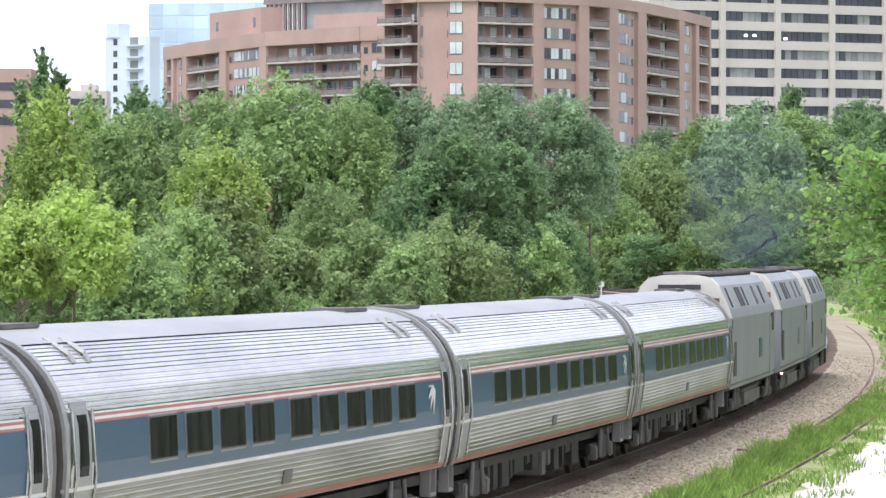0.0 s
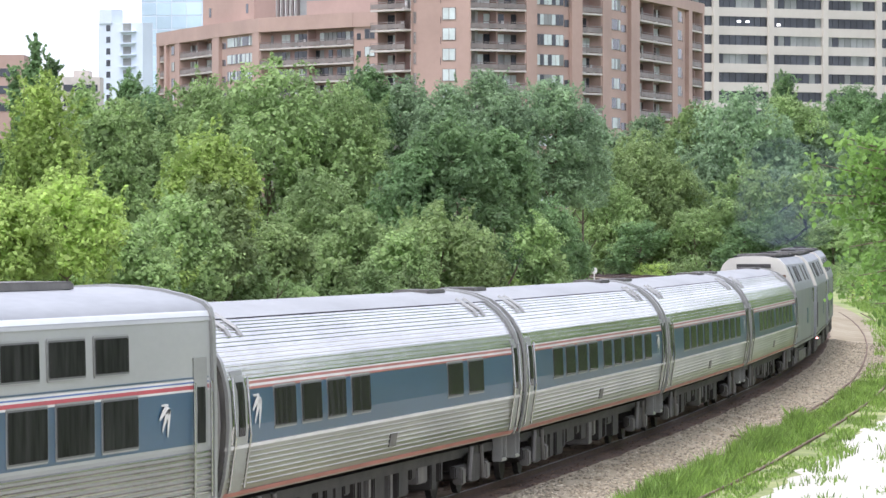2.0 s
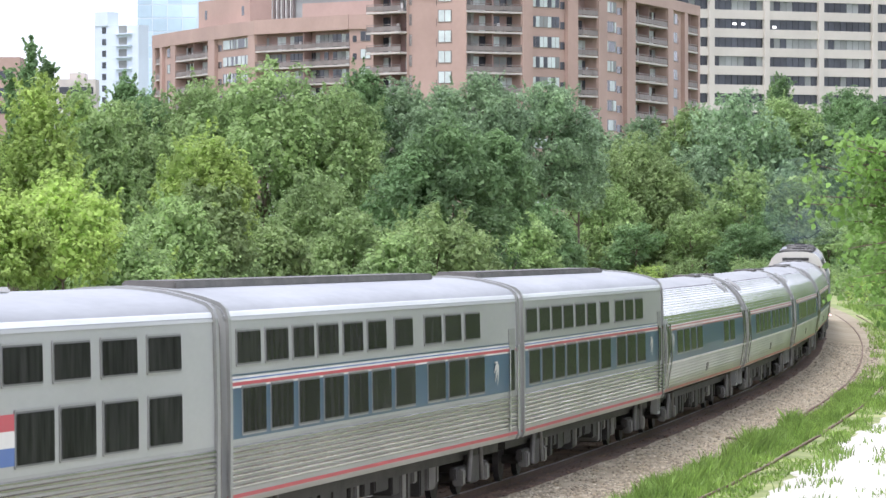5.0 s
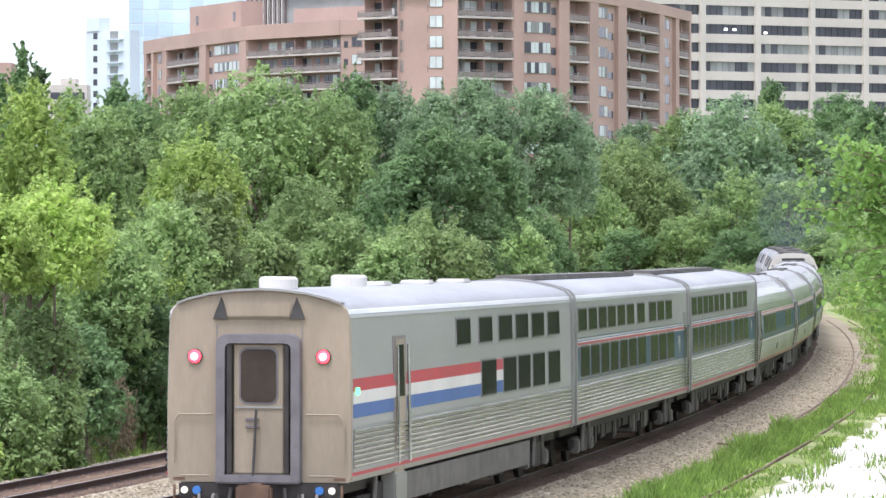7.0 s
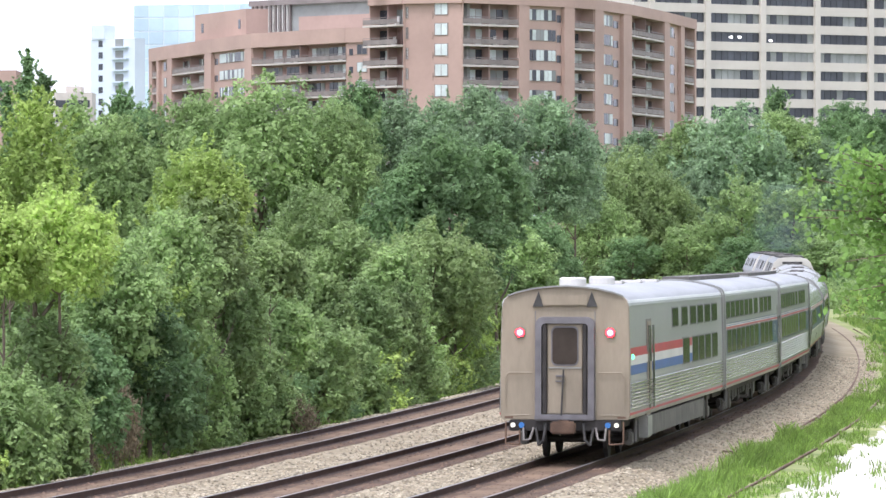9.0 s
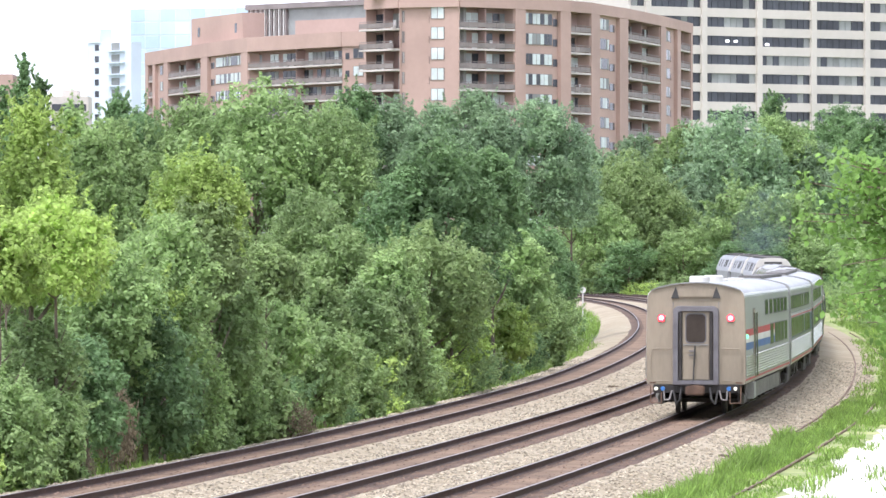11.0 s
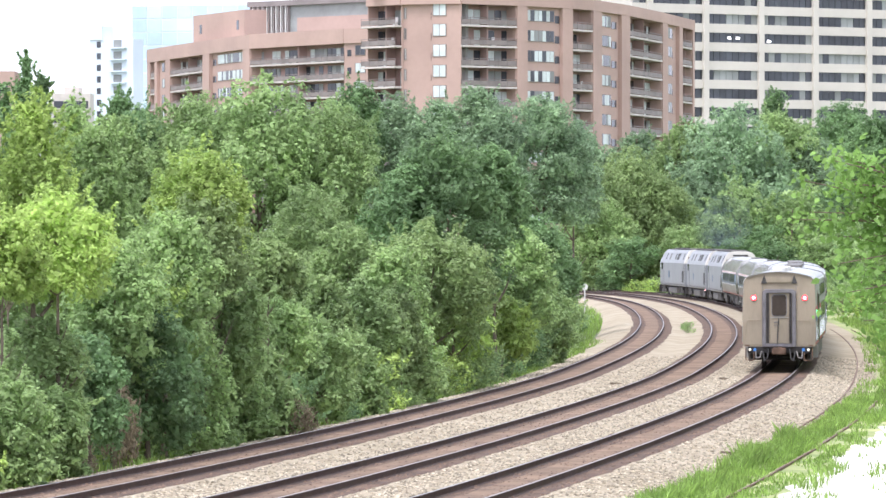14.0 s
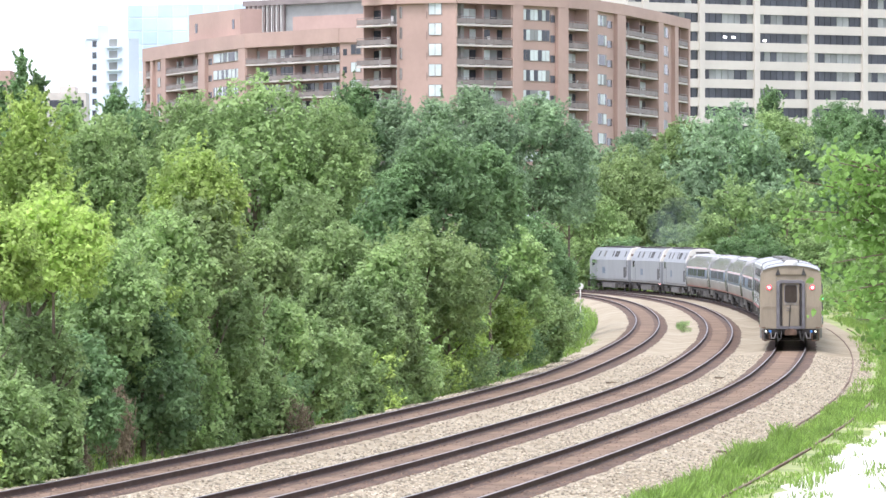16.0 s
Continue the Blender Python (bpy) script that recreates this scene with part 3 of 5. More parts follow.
def sleeper(name, label, upper, lower, seed):
    """A tall flat-sided sleeping car with two rows of windows."""
    car = tagged(new(name), label, "railway coach", "coaches of the train")
    rng = random.Random(seed)
    half = [(y, z) for z, y in zip(VL_Z, VL_Y)]
    part("body", shell(half, -HALF, HALF, grey_paint, "body"), None, car, "silver-grey body with a fluted lower side")
    roof = [(y + 0.012, z + 0.012) for z, y in zip(VL_Z[4:], VL_Y[4:])]
    bm = bmesh.new()
    loop = [(-y, z) for y, z in roof] + roof[-2::-1]
    rows = [[bm.verts.new((x, y, z)) for y, z in loop] for x in (-HALF, HALF)]
    for j in range(len(loop) - 1):
        bm.faces.new((rows[0][j], rows[0][j + 1], rows[1][j + 1], rows[1][j]))
    bmesh.ops.recalc_face_normals(bm, faces=bm.faces)
    for f in bm.faces:
        f.smooth = True
    part("roof", bm, sleeper_roof, car, "smooth grey roof sheet")
    for side in (-1, 1):
        rows = []
        for k in range(8):
            z = 1.24 + 0.083 * k
            rows += [(0.004, z), (0.036, z + 0.012), (0.036, z + 0.034), (0.004, z + 0.056)]
        verts = [(x, side * (side_y(VL_Z, VL_Y, z) + d), z) for x in (-HALF, HALF) for d, z in rows]
        n = len(rows)
        part("fluting_back", panel(VL_Z, VL_Y, side, -HALF, HALF, 1.22, 1.92, -0.02, 0.008), steel_dull, car)
        part("fluting", mesh_from("fluting", verts, [(j, j + 1, n + j + 1, n + j) for j in range(n - 1)], steel), None, car, "bright horizontal steel fluting")
    stripe(car, "gutter", VL_Z, VL_Y, -HALF, HALF, 3.72, 3.77, grey_paint, "", 0.02)
    # the sky's reflection along the roof edge, painted as a near-white strip
    stripe(car, "roof_edge", VL_Z, VL_Y, -HALF, HALF, 3.785, 3.985, roof_edge, "near-white strip painted as sky glare along the roof edge", 0.022)
    stripe(car, "sill_stripe", VL_Z, VL_Y, -HALF, HALF, 1.10, 1.155, red_paint, "red line along the sill")
    for a, b in upper:
        for side in (-1, 1):
            window_on(car, VL_Z, VL_Y, side, a - 13 + 0.03, b - 13 - 0.04, 3.09, 3.55, steel_dull)
    for a, b in lower:
        for side in (-1, 1):
            window_on(car, VL_Z, VL_Y, side, a - 13 + 0.03, b - 13 - 0.04, 2.06, 2.71, steel_dull)
    for way in (-1, 1):
        bogie(car, way * 9.05)
    part("underframe", boxes((-HALF + 0.2, HALF - 0.2, -1.2, 1.2, 0.75, 0.95)), under, car)
    underfloor(car, rng, -6.4, 6.4)
    return car


def sleeper_livery(car):
    x0, x1 = -HALF + 0.15, HALF - 0.95
    stripe(car, "blue_band", VL_Z, VL_Y, x0, x1, 1.97, 2.72, blue_paint, "blue window band", 0.008)
    for a, b, m, n in ((2.725, 2.755, white_paint, "white_line"), (2.755, 2.81, red_paint, "red_line"), (2.81, 2.84, white_paint, "white_line"), (2.84, 2.862, deep_blue, "blue_line"),
                       (2.862, 2.89, white_paint, "white_line"), (2.905, 2.925, blue_paint, "blue_line")):
        stripe(car, n, VL_Z, VL_Y, x0, HALF - 0.3, a, b, m, "", 0.010)
    part("plate", panel(VL_Z, VL_Y, 1, -2.3, -1.5, 1.42, 1.66, -0.02, 0.045, nz=1), box_grey, car, "small grey side plate")
    for side in (-1, 1):
        emblem(car, VL_Z, VL_Y, side, 10.1, 2.34, 0.38)
        coach_door(car, VL_Z, VL_Y, side, HALF - 0.75, 1.05, 3.2, 0.7)
    for way in (-1, 1):
        end_gear(car, way * HALF, way, VL_Z, VL_Y)
        fascia(car, way * HALF, way, VL_Z, VL_Y)
    part("roof_duct", boxes((-11.2, 9.6, -0.42, 0.42, 4.16, 4.30), bevel=0.03), box_grey, car, "long dark air duct along the roof")
    return car


UP = [(0.9, 2.5), (2.85, 4.45), (4.8, 6.35), (6.65, 8.25), (8.65, 10.25), (10.65, 12.25), (13.0, 14.65), (15.75, 17.4), (17.75, 19.4), (19.8, 21.4)]
LOW = [(1.2, 2.8), (3.15, 4.75), (5.15, 6.7), (7.05, 8.6), (9.0, 10.6), (10.95, 12.6), (13.0, 14.8), (16.0, 17.7), (18.05, 19.75), (20.1, 21.8)]
sleeper_a = sleeper_livery(sleeper("sleeping_car", "silver sleeping car with two window rows and a blue band", UP, LOW, 13))
sleeper_b = copy_thing(sleeper_a, pose(0, 0, 0))

# the last car: older three-stripe livery and a beige end with markers
TAIL_UP = [(10.6, 12.2), (13.2, 14.8), (15.6, 17.3), (17.75, 19.4), (19.9, 21.6), (22.1, 23.8)]
TAIL_LOW = [(13.4, 15.2), (16.1, 17.75), (18.0, 19.6), (19.95, 21.6), (22.1, 23.8)]
tail = sleeper("tail_sleeping_car", "silver tail car with red, white and blue stripes and beige end", TAIL_UP, TAIL_LOW, 14)
for a, b, m, n in ((2.50, 2.71, red_paint, "red_stripe"), (2.29, 2.50, white_paint, "white_stripe"), (2.06, 2.29, deep_blue, "blue_stripe")):
    stripe(tail, n, VL_Z, VL_Y, -HALF + 0.05, 3.4, a, b, m, "", 0.010)
bm = bmesh.new()
arc = [(y, z) for z, y in zip(VL_Z[6:], VL_Y[6:])]
arc = [(-y, z) for y, z in arc] + arc[-2::-1]
rows = [[bm.verts.new((x, y, z + d)) for y, z in arc] for x, d in ((-HALF - 0.10, -0.01), (-HALF - 0.10, 0.03), (-HALF + 0.3, 0.03))]
for a, b in ((0, 1), (1, 2)):
    for j in range(len(arc) - 1):
        bm.faces.new((rows[a][j], rows[a][j + 1], rows[b][j + 1], rows[b][j]))
bmesh.ops.recalc_face_normals(bm, faces=bm.faces)
part("end_lip", bm, steel_dull, tail, "thin roof lip over the end")
for side in (-1, 1):
    recess = part("door_recess", panel(VL_Z, VL_Y, side, -8.95, -7.72, 1.0, 3.36, -0.03, 0.012, nz=4), diaphragm_grey, tail, "dark door recess")
    leaf = part("door", panel(VL_Z, VL_Y, side, -8.75, -7.85, 0.98, 3.30, -0.03, 0.024, nz=4), beige_paint, recess, "beige-grey side door leaf")
    part("door_window", panel(VL_Z, VL_Y, side, -8.6, -8.0, 2.3, 3.2, -0.03, 0.03, nz=4), glass_dark, leaf)
    for x, r in ((-8.75, 0.022), (-7.70, 0.03)):
        part("grab_rail", tubes(((x, side * 1.64, 1.15), (x, side * 1.61, 3.2), r), sides=6), steel, recess)
    part("door_step", boxes((-8.8, -7.7, side * 1.45 - 0.14, side * 1.45 + 0.14, 0.42, 0.98), bevel=0.03), steel_dull, tail, "boarding step")
    # the skirt is body-coloured; its shade is put in as darker grey
    part("skirt", panel(VL_Z, VL_Y, side, -7.5, 6.9, 0.45, 0.94, -0.06, 0.0, nz=2), box_grey, tail, "skirt below the body, in a darker grey for its shade")
end_gear(tail, HALF, 1, VL_Z, VL_Y)
fascia(tail, HALF, 1, VL_Z, VL_Y)
for x in (-11.2, -4.9):
    bm = tubes(((x, 0.0, 4.15), (x, 0.0, 4.36), 0.33, 0.33), ((x, 0.0, 4.36), (x, 0.0, 4.40), 0.33, 0.28), sides=24)
    part("roof_dome", bm, white_paint, tail, "white round roof housing")
for x, w in ((-2.5, 0.35), (2.2, 0.3), (6.5, 0.4)):
    part("roof_vent", boxes((x - w, x + w, -0.3, 0.3, 4.17, 4.27), bevel=0.03), white_paint, tail)
# beige end wall
bm = bmesh.new()
outline = [(y, z) for z, y in zip(VL_Z, VL_Y)]
outline = [(-y, z) for y, z in outline] + outline[-2::-1]
front = [bm.verts.new((-HALF - 0.035, y * 0.985, z - 0.01)) for y, z in outline]
rear = [bm.verts.new((-HALF + 0.02, y * 1.004, z + 0.004)) for y, z in outline]
bm.faces.new(front)
for j in range(len(outline)):
    k = (j + 1) % len(outline)
    bm.faces.new((front[j], front[k], rear[k], rear[j]))
bmesh.ops.recalc_face_normals(bm, faces=bm.faces)
end_wall = part("end_wall", bm, beige_paint, tail, "weathered beige end wall")
X = -HALF - 0.035


def arch(y, z0, z1, r):
    """A doorway outline (y, z) with a round top on both sides."""
    turn = [math.pi / 2 * k / 5 for k in range(6)]
    return [(-y, z0)] + [(-y + r - r * math.cos(a), z1 - r + r * math.sin(a)) for a in turn] + [(y - r + r * math.sin(a), z1 - r + r * math.cos(a)) for a in turn] + [(y, z0)]


def plate(loop, x0, x1):
    """A flat plate of that outline from x0 to x1."""
    bm = bmesh.new()
    a, b = [[bm.verts.new((x, y, z)) for y, z in loop] for x in (x0, x1)]
    bm.faces.new(a)
    bm.faces.new(b)
    for j in range(len(loop)):
        k = (j + 1) % len(loop)
        bm.faces.new((a[j], a[k], b[k], b[j]))
    bmesh.ops.recalc_face_normals(bm, faces=bm.faces)
    return bm


bm = bmesh.new()
rings = [[bm.verts.new((x, y, z)) for y, z in loop] for x, loop in ((X, arch(0.73, 0.99, 3.46, 0.2)), (X - 0.15, arch(0.71, 0.99, 3.44, 0.19)), (X - 0.15, arch(0.56, 0.99, 3.30, 0.1)), (X, arch(0.55, 0.99, 3.29, 0.1)))]
for a, b in zip(rings, rings[1:]):
    for j in range(len(a) - 1):
        bm.faces.new((a[j], a[j + 1], b[j + 1], b[j]))
bmesh.ops.recalc_face_normals(bm, faces=bm.faces)
part("end_frame", bm, end_grey, end_wall, "dark grey gangway frame with a rounded top")
part("threshold", boxes((X - 0.2, X, -0.72, 0.72, 0.97, 1.12), bevel=0.03), end_grey, end_wall)
end_door = part("end_door", boxes((X - 0.05, X, -0.42, 0.42, 1.14, 3.28), bevel=0.01), beige_paint, end_wall, "beige gangway door")
round_window = arch(0.30, 2.78, 3.2, 0.12) + [(y, 5.52 - z) for y, z in arch(0.30, 2.76, 3.2, 0.12)[::-1]]
part("window_gasket", plate([(y * 1.1, 2.76 + (z - 2.76) * 1.08) for y, z in round_window], X - 0.065, X - 0.045), end_grey, end_door)
part("door_window", plate(round_window, X - 0.075, X - 0.05), glass_brown, end_door)
part("door_latch", boxes((X - 0.1, X - 0.05, 0.0, 0.22, 2.02, 2.06), (X - 0.1, X - 0.05, 0.0, 0.22, 1.9, 1.93)), end_grey, end_door)
part("door_rail", boxes((X - 0.08, X, -0.4, 0.4, 2.22, 2.25)), steel_dull, end_door)
# shade of the door's recess, drawn as near-black strips on both sides
part("side_post", boxes((X - 0.13, X, -0.53, -0.44, 1.14, 3.28), (X - 0.13, X, 0.44, 0.53, 1.14, 3.28), bevel=0.01), under, end_wall)
part("upper_panel", boxes((X - 0.08, X, -0.56, 0.56, 3.72, 3.98), bevel=0.03), beige_paint, end_wall, "beige hood over the gangway")
for side in (-1, 1):
    bm = bmesh.new()
    vs = [bm.verts.new(c) for c in ((X - 0.06, side * 0.78, 3.70), (X - 0.06, side * 0.52, 3.70), (X - 0.06, side * 0.64, 4.06), (X, side * 0.78, 3.70), (X, side * 0.52, 3.70), (X, side * 0.64, 4.06))]
    for f in ((0, 1, 2), (3, 5, 4), (0, 3, 4, 1), (1, 4, 5, 2), (2, 5, 3, 0)):
        bm.faces.new([vs[i] for i in f])
    bmesh.ops.recalc_face_normals(bm, faces=bm.faces)
    part("bracket", bm, rubber, end_wall, "dark triangular bracket")
    lamp = part("marker_lamp", tubes(((X - 0.05, side * 1.09, 3.08), (X, side * 1.09, 3.08), 0.125), sides=16), rubber, end_wall)
    part("lens", tubes(((X - 0.085, side * 1.09, 3.08), (X - 0.04, side * 1.09, 3.08), 0.08, 0.12), sides=16), lamp_red, lamp, "glowing red lens")
    part("bulb", tubes(((X - 0.10, side * 1.09, 3.08), (X - 0.06, side * 1.09, 3.08), 0.058, 0.07), sides=12), lamp_core, lamp, "white-hot lamp core")
    part("lower_lamp", tubes(((X - 0.12, side * 1.25, 0.86), (X + 0.1, side * 1.25, 0.86), 0.058), sides=14), lamp_white, end_wall, "lit white lamp")
    part("lower_lamp", tubes(((X - 0.12, side * 1.04, 0.86), (X + 0.1, side * 1.04, 0.86), 0.07), sides=14), lamp_blue, end_wall, "blue marker lamp")
    part("grab_rail", tubes(((X - 0.06, side * 0.80, 2.12), (X - 0.06, side * 1.36, 2.12), 0.016), ((X - 0.06, side * 1.36, 2.12), (X - 0.06, side * 1.44, 2.0), 0.016),
                            ((X - 0.06, side * 0.85, 1.1), (X - 0.06, side * 1.32, 1.1), 0.016), ((X - 0.06, side * 1.44, 1.3), (X - 0.06, side * 1.44, 2.0), 0.014), sides=6), beige_paint, end_wall)
    part("air_hose", tubes(((X - 0.1, side * 0.45, 0.9), (X - 0.2, side * 0.5, 0.5), 0.035), ((X - 0.2, side * 0.5, 0.5), (X - 0.15, side * 0.62, 0.38), 0.035), ((X - 0.15, side * 0.62, 0.38), (X - 0.1, side * 0.7, 0.8), 0.035), sides=6), rubber, end_wall)
    part("end_seam", boxes((X - 0.012, X, side * 0.72 - 0.012, side * 0.72 + 0.012, 1.0, 3.6)), diaphragm_grey, end_wall)
for side in (-1, 1):
    part("step_iron", tubes(((X - 0.1, side * 1.42, 0.95), (X - 0.14, side * 1.42, 0.42), 0.022), ((X - 0.14, side * 1.42, 0.42), (X - 0.14, side * 1.08, 0.40), 0.022), ((X - 0.14, side * 1.08, 0.40), (X - 0.1, side * 1.08, 0.75), 0.022), sides=6),
         rust, end_wall, "rusty step iron")
    part("jumper_cable", tubes(((X - 0.1, side * 0.75, 0.8), (X - 0.22, side * 0.82, 0.52), 0.028), ((X - 0.22, side * 0.82, 0.52), (X - 0.2, side * 0.98, 0.5), 0.028), ((X - 0.2, side * 0.98, 0.5), (X - 0.1, side * 1.0, 0.8), 0.028), sides=6),
         diaphragm_grey, end_wall, "hanging grey jumper cable")
    part("end_stain", boxes((X - 0.006, X, side * 1.36 - 0.1, side * 1.36 + 0.1, 1.02, 1.07)), rust, end_wall, "rust along the foot of the wall")
part("buffer_beam", boxes((X - 0.08, X + 0.3, -1.35, 1.35, 0.72, 0.98), bevel=0.02), under, end_wall, "black buffer beam")
part("coupler", boxes((X - 0.45, X, -0.17, 0.17, 0.68, 0.98), (X - 0.5, X - 0.3, -0.3, 0.3, 0.66, 0.96), bevel=0.04), rust, end_wall, "rusty coupler head")
part("cable", tubes(((X - 0.17, 0.02, 2.2), (X - 0.12, 0.06, 1.5), 0.025), ((X - 0.12, 0.06, 1.5), (X - 0.2, 0.1, 0.6), 0.025), sides=6), rubber, end_wall, "hanging black cable")
part("side_marker", boxes((-HALF + 0.28, -HALF + 0.4, -1.62, -1.55, 2.44, 2.56), bevel=0.01), lamp_green, tail, "glowing green side lamp")


# locomotives
def locomotive():
    car = tagged(new("locomotive"), "silver-grey diesel locomotive with louvred roof", "locomotive", "locomotives of the train")
    rng = random.Random(21)
    full = [(1.30, 0.92), (1.47, 1.0), (1.50, 1.25), (1.50, 3.05), (1.42, 3.3), (1.12, 4.0), (0.9, 4.22), (0.5, 4.30), (0.0, 4.32)]
    rows = []
    for x, sy, zt in ((-10.2, 1.0, 4.32), (7.4, 1.0, 4.32), (8.1, 0.99, 4.28), (9.3, 0.94, 3.55), (10.25, 0.82, 2.6), (10.4, 0.78, 1.2)):
        half = [(y * sy, min(z, zt - 0.02 * y)) for y, z in full]
        rows.append([(x, -y, z) for y, z in half] + [(x, y, z) for y, z in half[-2::-1]])
    n = len(rows[0])
    verts = [v for r in rows for v in r]
    faces = [(i * n + j, i * n + (j + 1) % n, (i + 1) * n + (j + 1) % n, (i + 1) * n + j) for i in range(len(rows) - 1) for j in range(n)]
    faces += [tuple(range(n))[::-1], tuple(range((len(rows) - 1) * n, len(rows) * n))]
    part("body", mesh_from("body", verts, faces, loco_paint), None, car, "boxy silver-grey body with a raked nose")
    bm = bmesh.new()
    cap = [(y * 1.003, z) for y, z in full[3:]]
    loop = [(-y, z) for y, z in cap] + cap[-2::-1]
    a = [bm.verts.new((-10.225, y, z + 0.006)) for y, z in loop]
    b = [bm.verts.new((-9.7, y * 1.004, z + 0.008)) for y, z in loop]
    bm.faces.new(a)
    for j in range(len(loop) - 1):
        bm.faces.new((a[j], a[j + 1], b[j + 1], b[j]))
    bmesh.ops.recalc_face_normals(bm, faces=bm.faces)
    hood = part("rear_hood", bm, loco_cream, car, "cream-painted rear end")
    part("slot", boxes((-10.25, -10.2, -0.62, 0.62, 3.9, 4.04)), rubber, hood)
    for side in (-1, 1):
        part("rear_lamp", boxes((-10.25, -10.2, side * 1.05 - 0.12, side * 1.05 + 0.12, 3.45, 3.65), bevel=0.01), rust, hood)
    for side in (-1, 1):
        def flat(x0, x1, z0, z1, m, name, proud=0.015, lab=""):
            y0 = side * 1.48
            y1 = side * (1.50 + proud)
            return part(name, boxes((x0, x1, min(y0, y1), max(y0, y1), z0, z1)), m, car, lab)
        flat(-9.3, -8.2, 1.35, 2.35, rubber, "side_grille", lab="dark louvred grille")
        flat(-9.75, -9.6, 1.5, 3.0, rubber, "door_gap")
        flat(5.6, 6.5, 1.1, 2.9, loco_paint, "cab_door", 0.02)
        flat(6.2, 6.75, 2.45, 3.02, glass_dark, "cab_window", 0.02)
        flat(6.9, 7.4, 2.45, 3.02, glass_dark, "cab_window", 0.02)
        flat(-10.1, 8.0, 1.10, 1.15, box_grey, "sill_line", 0.012)
        flat(1.0, 2.3, 1.7, 2.3, blue_paint, "emblem", 0.012, "faded blue emblem")
        # slanted upper panel fittings
        for x, w, dark in ((-8.4, 0.35, 1), (-5.0, 0.8, 1), (-4.0, 0.7, 1), (-2.4, 0.4, 1), (1.5, 0.7, 0), (4.4, 0.5, 1)):
            bm = bmesh.new()
            p = [(1.40, 3.36), (1.16, 3.92)]
            vs = []
            for d in (-0.03, 0.018):
                for yy, zz in p:
                    for xx in (x, x + w):
                        vs.append(bm.verts.new((xx, side * (yy + d), zz + d * 0.4)))
            for f in ((4, 5, 7, 6), (0, 1, 5, 4), (2, 3, 7, 6), (0, 2, 6, 4), (1, 3, 7, 5)):
                bm.faces.new([vs[i] for i in f])
            bmesh.ops.recalc_face_normals(bm, faces=bm.faces)
            part("louvre", bm, rubber if dark else box_grey, car, "dark radiator louvre")
    part("roof_panel", boxes((-9.6, 7.2, -0.78, 0.78, 4.27, 4.335), bevel=0.02), under, car, "sooty black roof panel")
    part("windscreen", boxes((8.55, 9.0, -1.1, 1.1, 3.15, 3.75), bevel=0.05), glass_dark, car)
    for x in (-7.5, -5.4, -3.3):
        part("roof_fan", tubes(((x, 0, 4.28), (x, 0, 4.40), 0.75, 0.72), sides=20), box_grey, car, "round radiator fan housing")
    part("exhaust_outlet", boxes((0.3, 1.5, -0.3, 0.3, 4.3, 4.45), bevel=0.02), rubber, car, "sooty exhaust stack")
    part("roof_box", boxes((2.4, 4.8, -0.7, 0.7, 4.28, 4.38), bevel=0.03), box_grey, car)
    part("horn", boxes((6.0, 6.5, -0.2, 0.2, 4.3, 4.42), bevel=0.02), box_grey, car)
    part("fuel_tank", boxes((-3.3, 3.3, -1.35, 1.35, 0.28, 0.8), bevel=0.08), box_grey, car, "dusty fuel tank")
    part("underframe", boxes((-10.2, 10.2, -1.2, 1.2, 0.7, 0.85)), under, car)
    for way in (-1, 1):
        bogie(car, way * 6.6, 2.75, 0.51, 1.25)
        part("pilot", boxes((min(way * 10.15, way * 10.35), max(way * 10.15, way * 10.35), -1.4, 1.4, 0.3, 0.95), bevel=0.03), under, car, "black pilot plate")
        part("coupler", boxes((min(way * 10.2, way * 10.6), max(way * 10.2, way * 10.6), -0.16, 0.16, 0.7, 1.0), bevel=0.03), rust, car)
    return car


loco_a = locomotive()
loco_b = copy_thing(loco_a, pose(0, 0, 0))
loco_c = copy_thing(loco_a, pose(0, 0, 0))
for side in (-1, 1):
    part("side_lamp", tubes(((-9.7, side * 1.46, 0.92), (-9.7, side * 1.54, 0.92), 0.03), sides=10), lamp_core, loco_b, "small lit lamp over the bogie")


def exhaust():
    """Thin diesel smoke over the locomotives, in loose puffs."""
    smoke = tagged(new("exhaust_smoke"), "thin blue-grey diesel smoke above the locomotives", "smoke", kind="stuff")
    m = bpy.data.materials.new("thin smoke")
    m.use_nodes = True
    b = m.node_tree.nodes["Principled BSDF"]
    b.inputs["Base Color"].default_value, b.inputs["Roughness"].default_value = (0.15, 0.185, 0.23, 1), 1.0
    b.inputs["Specular IOR Level"].default_value, b.inputs["Alpha"].default_value = 0.0, 0.055
    rng = random.Random(3)
    for k, (c, r) in enumerate(((Vector((-1, 0, 5.4)), 0.9), (Vector((-5, 0.5, 6.2)), 1.5), (Vector((-10, -0.3, 6.9)), 2.1), (Vector((-8, -1.0, 5.6)), 1.2))):
        bm = bmesh.new()
        bmesh.ops.create_icosphere(bm, subdivisions=3, radius=1.0)
        for v in bm.verts:
            v.co = c + v.co * r * (1 + 0.35 * noise.noise(v.co * 1.7 + Vector((k * 3.1, 0, 0))))
        for g in bm.faces:
            g.smooth = True
        part("puff", bm, m, smoke)
    return smoke


smoke = exhaust()
TRAIN = [(tail, 26.0), (sleeper_b, 26.0), (sleeper_a, 26.0), (cafe, 26.0), (coach_c, 26.0), (coach_b, 26.0), (coach_a, 26.0), (loco_c, 21.05), (loco_b, 21.05), (loco_a, 21.05)]


